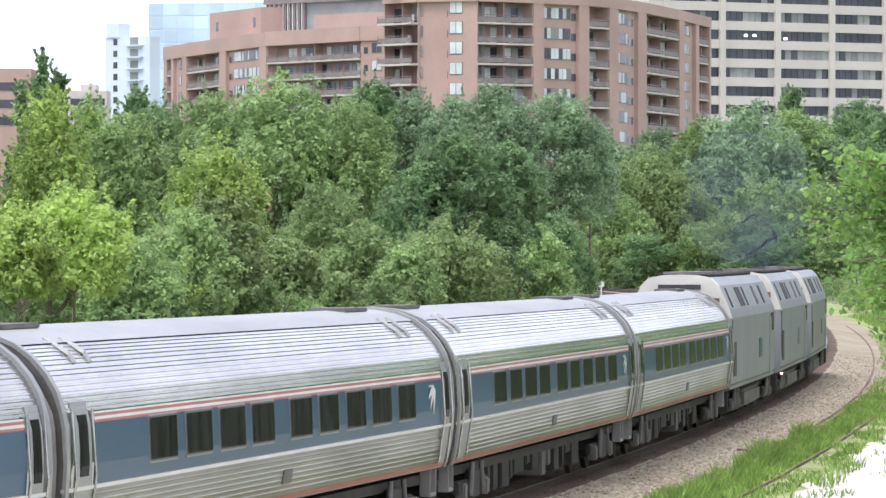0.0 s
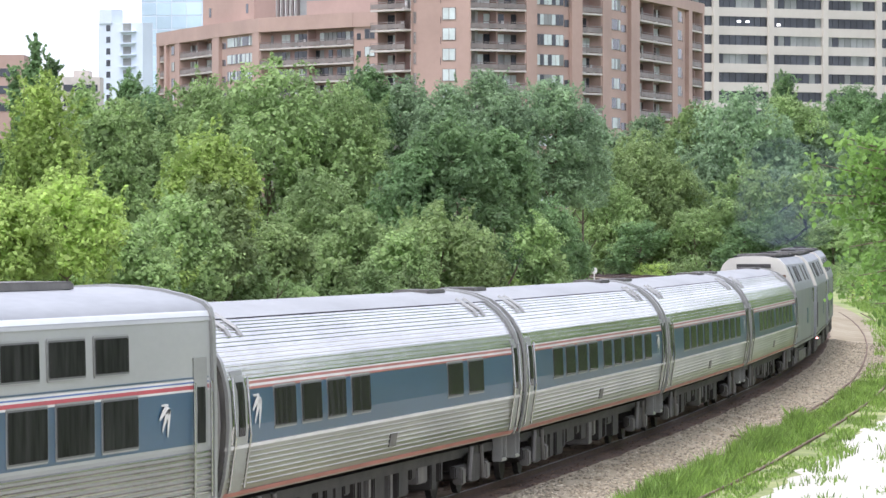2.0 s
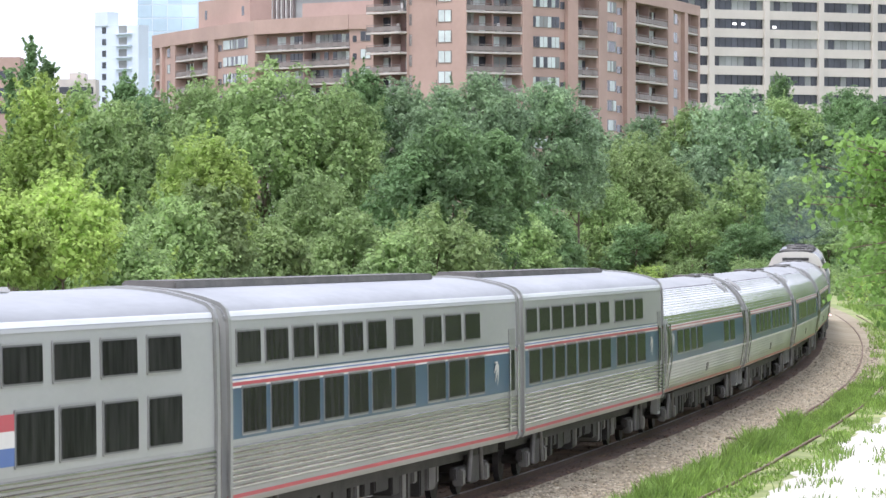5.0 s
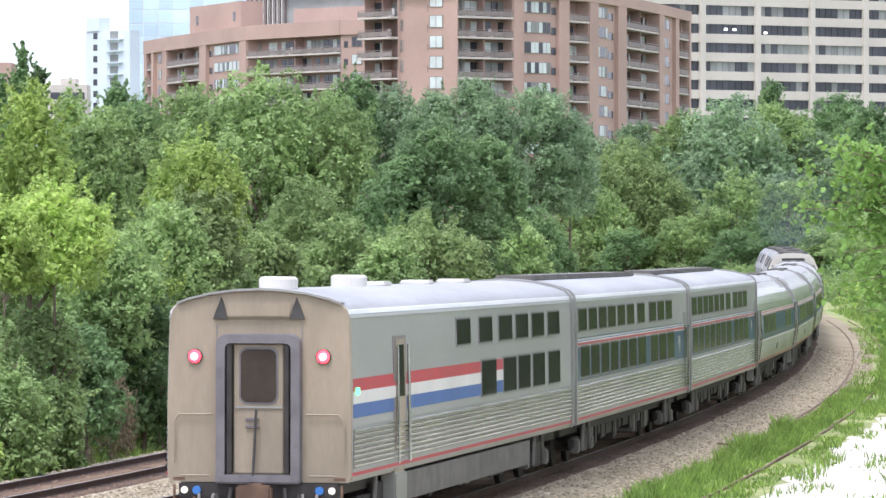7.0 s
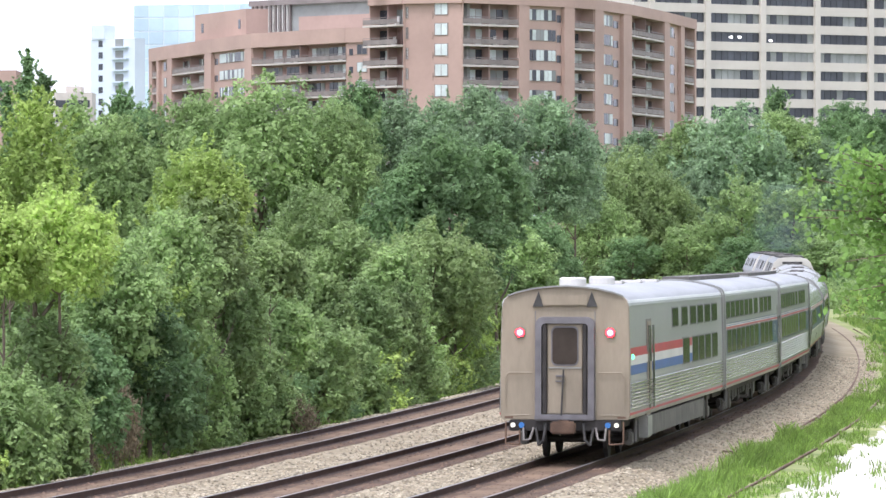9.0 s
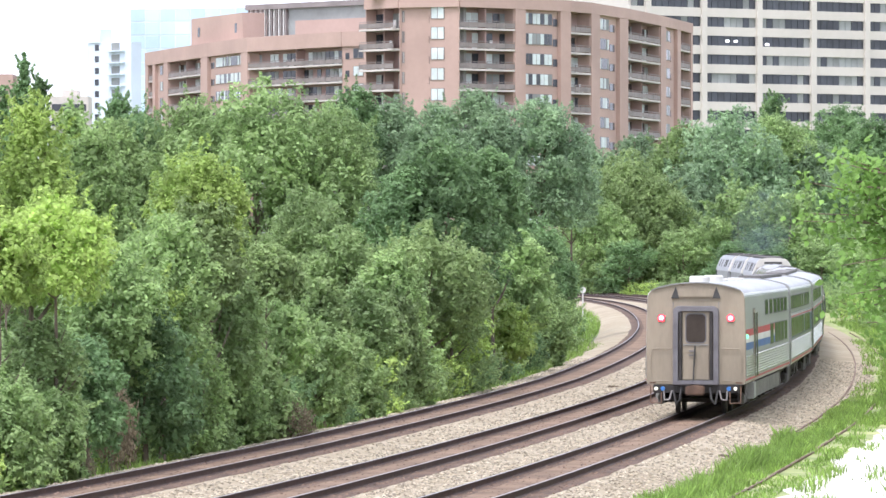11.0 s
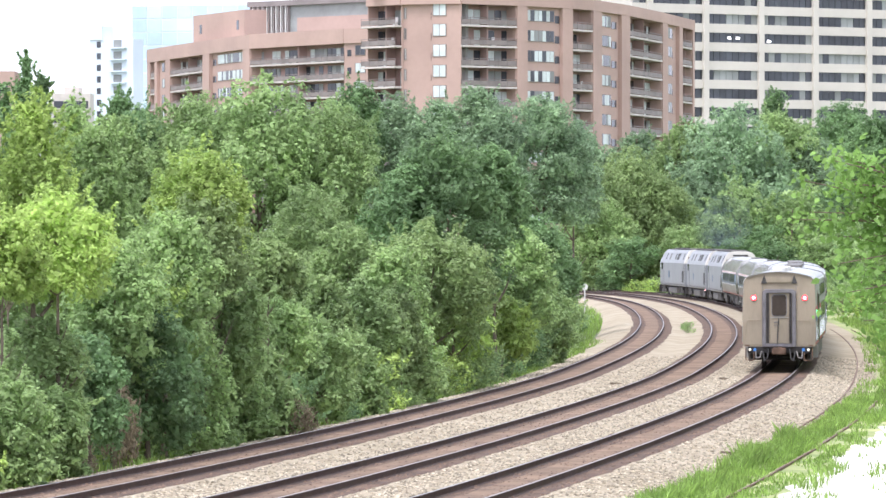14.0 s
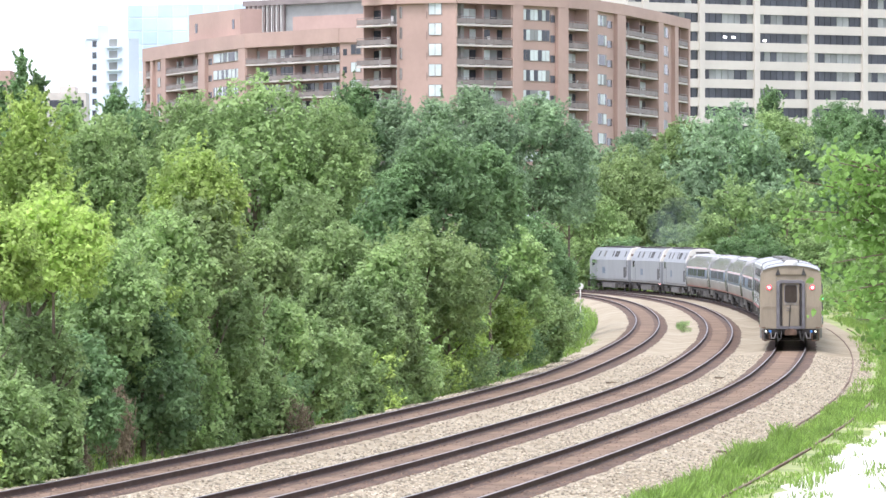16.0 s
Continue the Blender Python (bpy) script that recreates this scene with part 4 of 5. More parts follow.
def tail_at(t):
    u = t - 8
    return 10.184 + 17.818 * u + 0.04108 * u * u + 0.000457 * u ** 3


def car_pose(s, length):
    """A car whose middle is s metres along the line, standing on its two bogies."""
    a, b = on_line(s - length * 0.35), on_line(s + length * 0.35)
    d = b - a
    return pose(*((a + b) / 2), 0, -math.degrees(math.atan2(d.z, math.hypot(d.x, d.y))), math.degrees(math.atan2(d.y, d.x)))


# ---- trees ----
def leaf_cloud(name, lobes, count, clump, leaf, seed, material, shoots=0.3, per=30):
    """Leaves in domed clumps and loose shoots over a set of lobes (x, y, z, rx, rz), and sparse ones within, as small folded blades."""
    rng = np.random.default_rng(seed)
    lobes = np.array(lobes, dtype=float)
    size = np.stack([lobes[:, 3], lobes[:, 3], lobes[:, 4]], 1)
    weight = lobes[:, 3] * (lobes[:, 3] + lobes[:, 4])
    clumps = max(12, int(count * 0.78 / per))
    pick = rng.choice(len(lobes), clumps * 5, p=weight / weight.sum())
    d = rng.normal(size=(len(pick), 3))
    d[:, 2] = d[:, 2] * 0.9 + 0.3
    d /= np.linalg.norm(d, axis=1)[:, None]
    centre = lobes[pick, :3] + d * size[pick] * (0.82 + 0.26 * rng.random(len(pick)))[:, None]
    # only clumps on the outside of the whole crown
    depth = np.linalg.norm((centre[:, None, :] - lobes[None, :, :3]) / size[None], axis=2).min(1)
    keep = np.argsort(-(depth + 0.25 * rng.random(len(pick))))[:clumps * 3]
    keep = rng.permutation(keep)[:clumps]
    centre, d = centre[keep], d[keep]
    axis = d * 0.6 + np.array([0, 0, 0.7]) + rng.normal(size=d.shape) * 0.25
    axis /= np.linalg.norm(axis, axis=1)[:, None]
    big = clump * (0.55 + 0.9 * rng.random(clumps))
    c, ax, bg = np.repeat(centre, per, 0), np.repeat(axis, per, 0), np.repeat(big, per)[:, None]
    shoot = np.repeat(rng.random(clumps) < shoots, per)[:, None]
    n = len(c)
    way = rng.normal(size=(n, 3)) + ax * 0.9
    way /= np.linalg.norm(way, axis=1)[:, None]
    dome = c + way * bg * (0.6 + 0.5 * rng.random((n, 1)))
    along = rng.random((n, 1))
    wand = c + ax * bg * 2.6 * along + way * bg * 0.42 * (1.15 - along)
    pos = np.where(shoot, wand, dome)
    nor = way * 0.75 + ax * 0.2 + np.array([0, 0, 0.35]) + rng.normal(size=(n, 3)) * 0.34
    inner = max(1, int(count * 0.22))
    k = rng.choice(len(lobes), inner, p=weight / weight.sum())
    v = rng.normal(size=(inner, 3))
    v /= np.linalg.norm(v, axis=1)[:, None]
    pos = np.concatenate([pos, lobes[k, :3] + v * size[k] * (0.45 + 0.4 * rng.random((inner, 1)))])
    nor = np.concatenate([nor, rng.normal(size=(inner, 3))])
    ln = leaf * np.concatenate([0.6 + 0.75 * rng.random(n), 1.5 + 0.6 * rng.random(inner)])[:, None]
    n = len(pos)
    nor /= np.linalg.norm(nor, axis=1)[:, None]
    t = np.cross(nor, rng.normal(size=(n, 3)))
    t /= np.linalg.norm(t, axis=1)[:, None]
    b = np.cross(nor, t)
    wd = ln * (0.45 + 0.2 * rng.random((n, 1)))
    v = np.stack([pos - t * ln, pos + b * wd + nor * ln * 0.12, pos + t * ln - nor * ln * 0.22, pos - b * wd + nor * ln * 0.12], 1).reshape(-1, 3)
    me = bpy.data.meshes.new(name)
    me.vertices.add(4 * n)
    me.vertices.foreach_set("co", v.astype(np.float32).ravel())
    me.loops.add(4 * n)
    me.loops.foreach_set("vertex_index", np.arange(4 * n, dtype=np.int32))
    me.polygons.add(n)
    me.polygons.foreach_set("loop_start", np.arange(0, 4 * n, 4, dtype=np.int32))
    me.update(calc_edges=True)
    me.materials.append(material)
    return me


def trunk_mesh(height, r, limbs, seed, reach, name="trunk"):
    rng = random.Random(seed)
    bm = bmesh.new()
    p, top = Vector((0, 0, -0.4)), height
    prev, pr = p, r * 1.25
    for k in range(1, 6):
        q = Vector((rng.uniform(-0.12, 0.12) * k * 0.4, rng.uniform(-0.12, 0.12) * k * 0.4, top * k / 5))
        rr = r * (1 - 0.16 * k)
        tube(bm, prev, q, pr, rr, 7)
        if k >= 2:
            for _ in range(limbs):
                a = rng.uniform(0, 6.28)
                w = Vector((math.cos(a), math.sin(a), rng.uniform(0.4, 1.1)))
                e = q + w * reach * rng.uniform(0.5, 1.0) * (1.1 - 0.13 * k)
                m = (q + e) / 2 + Vector((0, 0, -0.1))
                tube(bm, q, m, rr * 0.5, rr * 0.33, 5)
                tube(bm, m, e, rr * 0.33, rr * 0.1, 5)
        prev, pr = q, rr
    me = bpy.data.meshes.new(name)
    bm.to_mesh(me)
    bm.free()
    me.materials.append(bark)
    return me


def lobes_for(kind, seed):
    """Lobes of a crown 10 m high (shrubs 3 m), of radius about 3.4 m (shrubs 1.7 m)."""
    rng = random.Random(seed)
    rows = []
    if kind == "broad":
        for k in range(13):
            a, z = rng.uniform(0, 6.28), 1.0 + 7.7 * (k + rng.random()) / 13
            w = 2.2 * math.sin(math.pi * min(1, max(0.2, (z + 1.4) / 11.4))) ** 0.7
            r = rng.uniform(0.95, 1.6)
            rows.append((math.cos(a) * w, math.sin(a) * w, z, r, r * 0.82))
        rows.append((0, 0, 8.5, 1.3, 1.4))
        rows.append((0, 0, 5.5, 2.0, 2.6))
    elif kind == "full":
        for k in range(17):
            a, z = rng.uniform(0, 6.28), 0.3 + 8.6 * (k + rng.random()) / 17
            w = 2.35 * (1 - (max(0, z - 2.0) / 8.2) ** 2) ** 0.5
            r = rng.uniform(0.9, 1.5)
            rows.append((math.cos(a) * w, math.sin(a) * w, z, r, r * 0.82))
        rows += [(0, 0, 8.4, 1.2, 1.5), (0, 0, 4.5, 2.2, 3.4)]
    elif kind == "shrub":
        for k in range(9):
            a, w = rng.uniform(0, 6.28), rng.uniform(0.3, 1.2)
            r = rng.uniform(0.45, 0.85)
            rows.append((math.cos(a) * w, math.sin(a) * w, rng.uniform(0.4, 2.3) * (1.15 - w * 0.35), r, r * 0.85))
        rows.append((0, 0, 1.2, 1.1, 1.2))
    return rows


CROWNS = {"broad": [leaf_cloud("crown", lobes_for("broad", 40 + i), 5200, 0.5, 0.16, 50 + i, leaf_mid) for i in range(4)],
          "full": [leaf_cloud("crown", lobes_for("full", 140 + i), 5600, 0.5, 0.15, 150 + i, leaf_mid) for i in range(4)],
          "shrub": [leaf_cloud("crown", lobes_for("shrub", 80 + i), 2600, 0.24, 0.065, 90 + i, leaf_mid, 0.45) for i in range(5)]}
TRUNKS = {"broad": [trunk_mesh(8.0, 0.2, 3, 5 + i, 2.6) for i in range(3)], "full": [trunk_mesh(7.0, 0.16, 3, 25 + i, 2.2) for i in range(2)],
          "shrub": [trunk_mesh(1.9, 0.05, 3, 15 + i, 1.1, "stem") for i in range(2)]}
WORDS = {leaf_bright: "bright yellow-green", leaf_mid: "mid-green", leaf_dark: "dark green", leaf_olive: "olive-green", leaf_haze: "haze-tinted green", leaf_dry: "dry brown"}
tree_rng = random.Random(77)


def tree(x, y, top, radius, kind, leaves, turn=None, ground=None):
    """A tree on the ground at x, y whose crown ends at the height top."""
    z0 = ground_z(x, y) if ground is None else ground
    high, wide = (3.0, 1.75) if kind == "shrub" else (10.0, 3.4)
    name = "shrub" if kind == "shrub" else "tree"
    ob = tagged(new(name), "%s %s with dense summer foliage" % (WORDS[leaves], {"shrub": "shrub", "broad": "broad-crowned tree", "full": "bushy tree leafy to the ground"}[kind]), name,
                "trackside shrubs" if kind == "shrub" else "woodland trees")
    ob.location = (x, y, z0)
    ob.rotation_euler = (0, 0, tree_rng.uniform(0, 6.28) if turn is None else turn)
    k = (top - z0) / high
    if kind in ("broad", "full"):
        radius = max(radius, 3.1 * k)
    ob.scale = (radius / wide, radius / wide, k)
    t = part("stem" if kind == "shrub" else "trunk", tree_rng.choice(TRUNKS[kind]), None, ob)
    c = part("crown", tree_rng.choice(CROWNS[kind]), None, ob)
    c.material_slots[0].link = "OBJECT"
    c.material_slots[0].material = leaves
    return ob


HABIT = {"knobbly": "dense tree with rounded leaf clusters", "cap": "spreading tree", "round": "round-crowned tree", "upright": "bushy tree with upright shoots", "spire": "slender spire-topped tree"}


def own_lobes(kind, high, r, deep, rng):
    """Lobes of one tree's own crown, high metres tall and r wide; the crown reaches deep metres down from its top."""
    rows, low = [], high - deep
    if kind == "spire":
        for k in range(9):
            u = k / 8
            w = r * (0.8 - 0.7 * u)
            a = rng.uniform(0, 6.28)
            rows.append((math.cos(a) * w * 0.4, math.sin(a) * w * 0.4, low + deep * (0.06 + 0.86 * u), w * 0.62 + 0.07, deep * 0.075))
        return rows
    count = max(11, int(7 + 5.5 * deep / r))
    for k in range(count):
        u = (k + rng.random()) / count
        a = k * 2.4 + rng.uniform(-0.5, 0.5)
        lobe = r * rng.uniform(0.30, 0.46)
        if kind in ("round", "cap", "knobbly"):
            w = max(0.0, 1 - max(0.0, (u - 0.42) / 0.62) ** 2.2) ** 0.5 * (0.82 + 0.18 * min(1, u * 4))
        else:
            w = 0.95 - 0.62 * u ** 1.3
            lobe *= 1.08 - 0.35 * u
        w = max(0.1, w * r - lobe * 0.8)
        tall = lobe * (0.8 if kind in ("round", "cap", "knobbly") else 1.35)
        rows.append((math.cos(a) * w, math.sin(a) * w, low + deep * (0.05 + 0.93 * u) - tall * 0.9 * u, lobe, tall))
    rows.append((0, 0, low + deep * 0.45, r * 0.55, deep * 0.4))
    rows.append((rng.uniform(-0.2, 0.2) * r, 0, high - r * 0.36, r * 0.34, r * 0.36))
    return rows


def wood_tree(x, y, top, r, kind, leaves, leaf, seed, least=6500):
    """A tree with a crown of its own on the ground at x, y, which ends at the height top."""
    rng = random.Random(seed)
    z0 = ground_z(x, y)
    high = top - z0
    deep = min(high * 0.97, {"round": 2.6, "cap": 1.7, "knobbly": 2.6, "upright": 3.2, "spire": 5.5}[kind] * r)
    ob = tagged(new("tree"), "%s %s with dense summer foliage" % (WORDS[leaves], HABIT[kind]), "tree", "woodland trees")
    ob.location = (x, y, z0)
    trunk = part("trunk", TRUNKS["full"][seed % 2], None, ob)
    trunk.scale = (r / 2.6, r / 2.6, high / 8.6)
    area = 6.0 * r * deep
    most = 28000 if r > 2.6 else 15000
    leaf = max(leaf, (2.6 * area / (2.1 * most)) ** 0.5)
    count = int(min(most, max(least, 3.1 * area / (2.1 * leaf * leaf))))
    lobes = own_lobes(kind, high, r, deep, rng)
    clump, shoots, per = {"knobbly": (0.22, 0.04, 56), "round": (0.17, 0.14, 34), "cap": (0.17, 0.22, 34)}.get(kind, (0.13, 0.55, 26))
    part("crown", leaf_cloud("crown", lobes, count, clump * r ** 0.5 + 0.7 * leaf, leaf, seed, leaves, shoots, per), None, ob)
    return ob


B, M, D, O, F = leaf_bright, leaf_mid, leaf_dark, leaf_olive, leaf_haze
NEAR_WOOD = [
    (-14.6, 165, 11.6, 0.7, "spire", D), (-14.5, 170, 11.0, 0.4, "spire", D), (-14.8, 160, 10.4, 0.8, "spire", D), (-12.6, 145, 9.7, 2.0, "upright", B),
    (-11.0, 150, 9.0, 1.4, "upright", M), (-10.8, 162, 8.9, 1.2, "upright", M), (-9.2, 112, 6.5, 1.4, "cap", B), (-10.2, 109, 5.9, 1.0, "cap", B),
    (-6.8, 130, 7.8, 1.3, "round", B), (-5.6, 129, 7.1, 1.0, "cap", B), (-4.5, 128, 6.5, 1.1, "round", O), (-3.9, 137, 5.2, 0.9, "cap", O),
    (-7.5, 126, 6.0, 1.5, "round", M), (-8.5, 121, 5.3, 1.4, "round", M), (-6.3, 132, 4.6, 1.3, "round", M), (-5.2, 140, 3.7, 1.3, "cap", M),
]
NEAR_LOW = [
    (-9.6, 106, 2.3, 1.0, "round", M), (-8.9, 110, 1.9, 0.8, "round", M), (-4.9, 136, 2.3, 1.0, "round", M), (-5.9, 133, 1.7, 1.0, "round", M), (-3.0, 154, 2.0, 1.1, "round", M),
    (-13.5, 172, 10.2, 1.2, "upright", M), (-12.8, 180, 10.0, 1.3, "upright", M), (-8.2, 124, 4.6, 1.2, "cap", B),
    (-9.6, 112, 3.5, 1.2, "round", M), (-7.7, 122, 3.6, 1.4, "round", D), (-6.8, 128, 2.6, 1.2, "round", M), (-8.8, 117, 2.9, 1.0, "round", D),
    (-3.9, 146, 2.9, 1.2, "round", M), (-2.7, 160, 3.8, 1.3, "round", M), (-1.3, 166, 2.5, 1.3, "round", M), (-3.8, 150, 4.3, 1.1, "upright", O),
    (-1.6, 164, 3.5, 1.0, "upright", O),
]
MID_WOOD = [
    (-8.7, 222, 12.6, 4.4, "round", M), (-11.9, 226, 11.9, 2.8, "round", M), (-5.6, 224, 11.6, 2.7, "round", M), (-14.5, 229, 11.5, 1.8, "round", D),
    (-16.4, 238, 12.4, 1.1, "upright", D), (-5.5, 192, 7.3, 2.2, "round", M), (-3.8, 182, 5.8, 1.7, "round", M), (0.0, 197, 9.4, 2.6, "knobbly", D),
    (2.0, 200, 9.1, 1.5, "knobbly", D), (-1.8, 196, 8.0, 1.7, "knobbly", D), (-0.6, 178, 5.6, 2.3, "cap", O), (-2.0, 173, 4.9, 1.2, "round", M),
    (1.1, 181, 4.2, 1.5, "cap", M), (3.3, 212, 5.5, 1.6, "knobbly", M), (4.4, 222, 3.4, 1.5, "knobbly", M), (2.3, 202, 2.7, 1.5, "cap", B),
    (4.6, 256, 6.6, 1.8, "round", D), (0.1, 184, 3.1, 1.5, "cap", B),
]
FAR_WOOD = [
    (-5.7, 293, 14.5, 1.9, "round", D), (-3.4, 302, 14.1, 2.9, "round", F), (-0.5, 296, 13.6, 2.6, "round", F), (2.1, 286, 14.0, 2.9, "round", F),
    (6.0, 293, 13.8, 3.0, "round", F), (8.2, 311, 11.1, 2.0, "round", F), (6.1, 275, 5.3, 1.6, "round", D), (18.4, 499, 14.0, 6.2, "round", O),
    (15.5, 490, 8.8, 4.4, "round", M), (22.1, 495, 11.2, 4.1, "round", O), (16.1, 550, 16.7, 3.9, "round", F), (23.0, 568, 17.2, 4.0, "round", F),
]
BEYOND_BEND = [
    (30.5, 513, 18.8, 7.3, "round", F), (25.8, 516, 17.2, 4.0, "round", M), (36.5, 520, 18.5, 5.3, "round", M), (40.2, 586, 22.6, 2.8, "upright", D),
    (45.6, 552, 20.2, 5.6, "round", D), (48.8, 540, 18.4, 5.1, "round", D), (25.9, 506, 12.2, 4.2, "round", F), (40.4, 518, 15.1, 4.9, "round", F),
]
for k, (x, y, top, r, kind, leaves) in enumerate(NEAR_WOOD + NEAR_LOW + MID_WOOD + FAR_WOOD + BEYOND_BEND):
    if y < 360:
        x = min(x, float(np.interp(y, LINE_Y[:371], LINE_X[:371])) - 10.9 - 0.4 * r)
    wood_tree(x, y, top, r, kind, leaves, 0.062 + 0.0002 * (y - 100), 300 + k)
# lower trees before those beyond the bend
for x, y, top, r, leaves in ((29.8, 485, 10.5, 4.4, M), (35.0, 485, 9.9, 4.4, M), (40.5, 490, 10.5, 4.4, D), (44.8, 485, 10.5, 4.4, M), (24.1, 481, 5.9, 3.3, M), (28.4, 472, 4.7, 3.2, D), (32.6, 469, 4.2, 3.2, D),
                             (37.1, 469, 4.7, 3.4, M), (42.5, 476, 4.2, 3.6, M), (18.6, 481, 4.7, 3.4, D)):
    tree(x, y, top, r, "broad", leaves)
for x, y, top, leaves in ((22.6, 469, 1.9, M), (19.6, 476, 0.8, B), (17.4, 495, 0.6, M)):
    tree(x, y, top, 2.5, "shrub", leaves)

for x, y, top, r in ((-9.05, 113, 1.15, 0.55), (-8.2, 119, 2.1, 0.6), (-8.75, 114, 0.5, 0.5), (-4.3, 136, 1.0, 0.7)):
    tree(x, y, top, r, "shrub", leaf_dry)
# shrubs along the foot of the wood, then low trees behind them, then deeper wood
for k in range(118):
    s = 2 + 2.35 * k
    edge = float(np.interp(s, [0, 30, 60, 85, 130, 180, 230, 260, 300], [-11.2, -11.4, -10.8, -10.5, -11.2, -12.4, -13.6, -14.6, -16.5]))
    p = on_line(s + tree_rng.uniform(-0.8, 0.8), edge - tree_rng.uniform(0.6, 1.9))
    h = tree_rng.uniform(1.2, 2.7)
    tree(p.x, p.y, ground_z(p.x, p.y) + h, h * tree_rng.uniform(0.5, 0.75), "shrub", tree_rng.choice((M, M, D, O, B)))
for k in range(60):
    s = 6 + 5.2 * k
    p = on_line(s + tree_rng.uniform(-2, 2), -14.6 - tree_rng.uniform(0, 3.0) - 5.0 * min(1, max(0, (s - 170) / 70)))
    h = tree_rng.uniform(2.4, 3.8)
    tree(p.x, p.y, ground_z(p.x, p.y) + h, tree_rng.uniform(1.5, 2.3), "full", tree_rng.choice((M, M, D, O, M, B)))
for k in range(46):
    s = 40 + 8.0 * k
    p = on_line(s + tree_rng.uniform(-3, 3), -22 - tree_rng.uniform(0, 8.0) - 0.02 * s - 4.0 * min(1, max(0, (s - 200) / 70)))
    h = tree_rng.uniform(4.5, 7.0)
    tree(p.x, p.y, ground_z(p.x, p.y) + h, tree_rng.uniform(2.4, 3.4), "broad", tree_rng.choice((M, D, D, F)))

for k in range(44):
    s = 190 + 7.5 * k
    p = on_line(s, 6.5 + tree_rng.uniform(0, 6.0))
    h = tree_rng.uniform(1.4, 3.2)
    tree(p.x, p.y, ground_z(p.x, p.y) + h, h * tree_rng.uniform(0.6, 0.9), "shrub", tree_rng.choice((M, B, D, M)))
for k in range(30):
    s = 250 + 9.0 * k
    p = on_line(s, 14 + tree_rng.uniform(0, 9.0))
    h = tree_rng.uniform(5.0, 9.0)
    tree(p.x, p.y, ground_z(p.x, p.y) + h, tree_rng.uniform(2.6, 4.0), "broad", tree_rng.choice((M, D, F, M)))

# a belt of trees on the other side of the line, which the cars mirror
for k in range(36):
    p = on_line(14 + 7.5 * k, 15.5 + tree_rng.uniform(0, 3.0))
    tree(p.x, p.y, ground_z(p.x, p.y) + tree_rng.uniform(10, 14), 3.4, "full", tree_rng.choice((M, D, M)))


# a young tree close by, whose twigs reach into view
def young_tree():
    ob = tagged(new("young_tree"), "young tree with large bright green leaves close by", "tree")
    ob.location = (3.95, 34.0, -0.06)
    rng = random.Random(5)
    bm = bmesh.new()
    tube(bm, (0.3, 0, -1.5), (0.1, 0, 4.0), 0.09, 0.05, 8)
    tube(bm, (0.1, 0, 4.0), (-0.78, 0.1, 6.1), 0.05, 0.008, 6)
    tips = []
    for k in range(30):
        z = 4.75 + 1.4 * k / 29
        x0 = 0.1 - 0.88 * max(0, z - 4.0) / 2.1
        a = Vector((x0, 0, min(z, 6.08)))
        ln = rng.uniform(0.35, 1.0) * (0.3 + 0.62 * math.sin(math.pi * min(1, max(0, (z - 4.45) / 1.9))))
        for turn in (0, 1):
            yaw = rng.uniform(-0.8, 0.8) + math.pi * (1 - turn)
            e = a + Vector((math.cos(yaw) * ln, math.sin(yaw) * ln, rng.uniform(-0.12, 0.22)))
            tube(bm, a, e, 0.010, 0.003, 5)
            tips.append((a, e))
    part("trunk", bm, bark, ob, "thin grey-brown stems")
    verts, faces = [], []
    for a, e in tips:
        for k in range(95):
            f = rng.uniform(0.1, 1.08)
            c = a.lerp(e, f) + Vector((rng.gauss(0, 0.07), rng.gauss(0, 0.12), rng.gauss(-0.02, 0.06)))
            d = Vector((rng.gauss(0, 1), rng.gauss(0, 1), rng.gauss(-0.5, 0.6))).normalized()
            n = Vector((rng.gauss(0, 0.7), rng.gauss(0, 0.7) - 0.4, rng.gauss(0.7, 0.6))).normalized()
            b = d.cross(n).normalized()
            up = b.cross(d)
            s = rng.uniform(0.015, 0.036)
            i = len(verts)
            verts += [c - d * s, c - d * s * 0.3 + b * s * 0.7 + up * s * 0.15, c + d * s * 0.5 + b * s * 0.5, c + d * s * 1.1 - up * s * 0.3, c + d * s * 0.5 - b * s * 0.5,
                      c - d * s * 0.3 - b * s * 0.7 + up * s * 0.15]
            faces.append((i, i + 1, i + 2, i + 3, i + 4, i + 5))
    part("crown", mesh_from("crown", verts, faces, leaf_young), None, ob, "large bright green leaves")
    return ob


near_tree = young_tree()


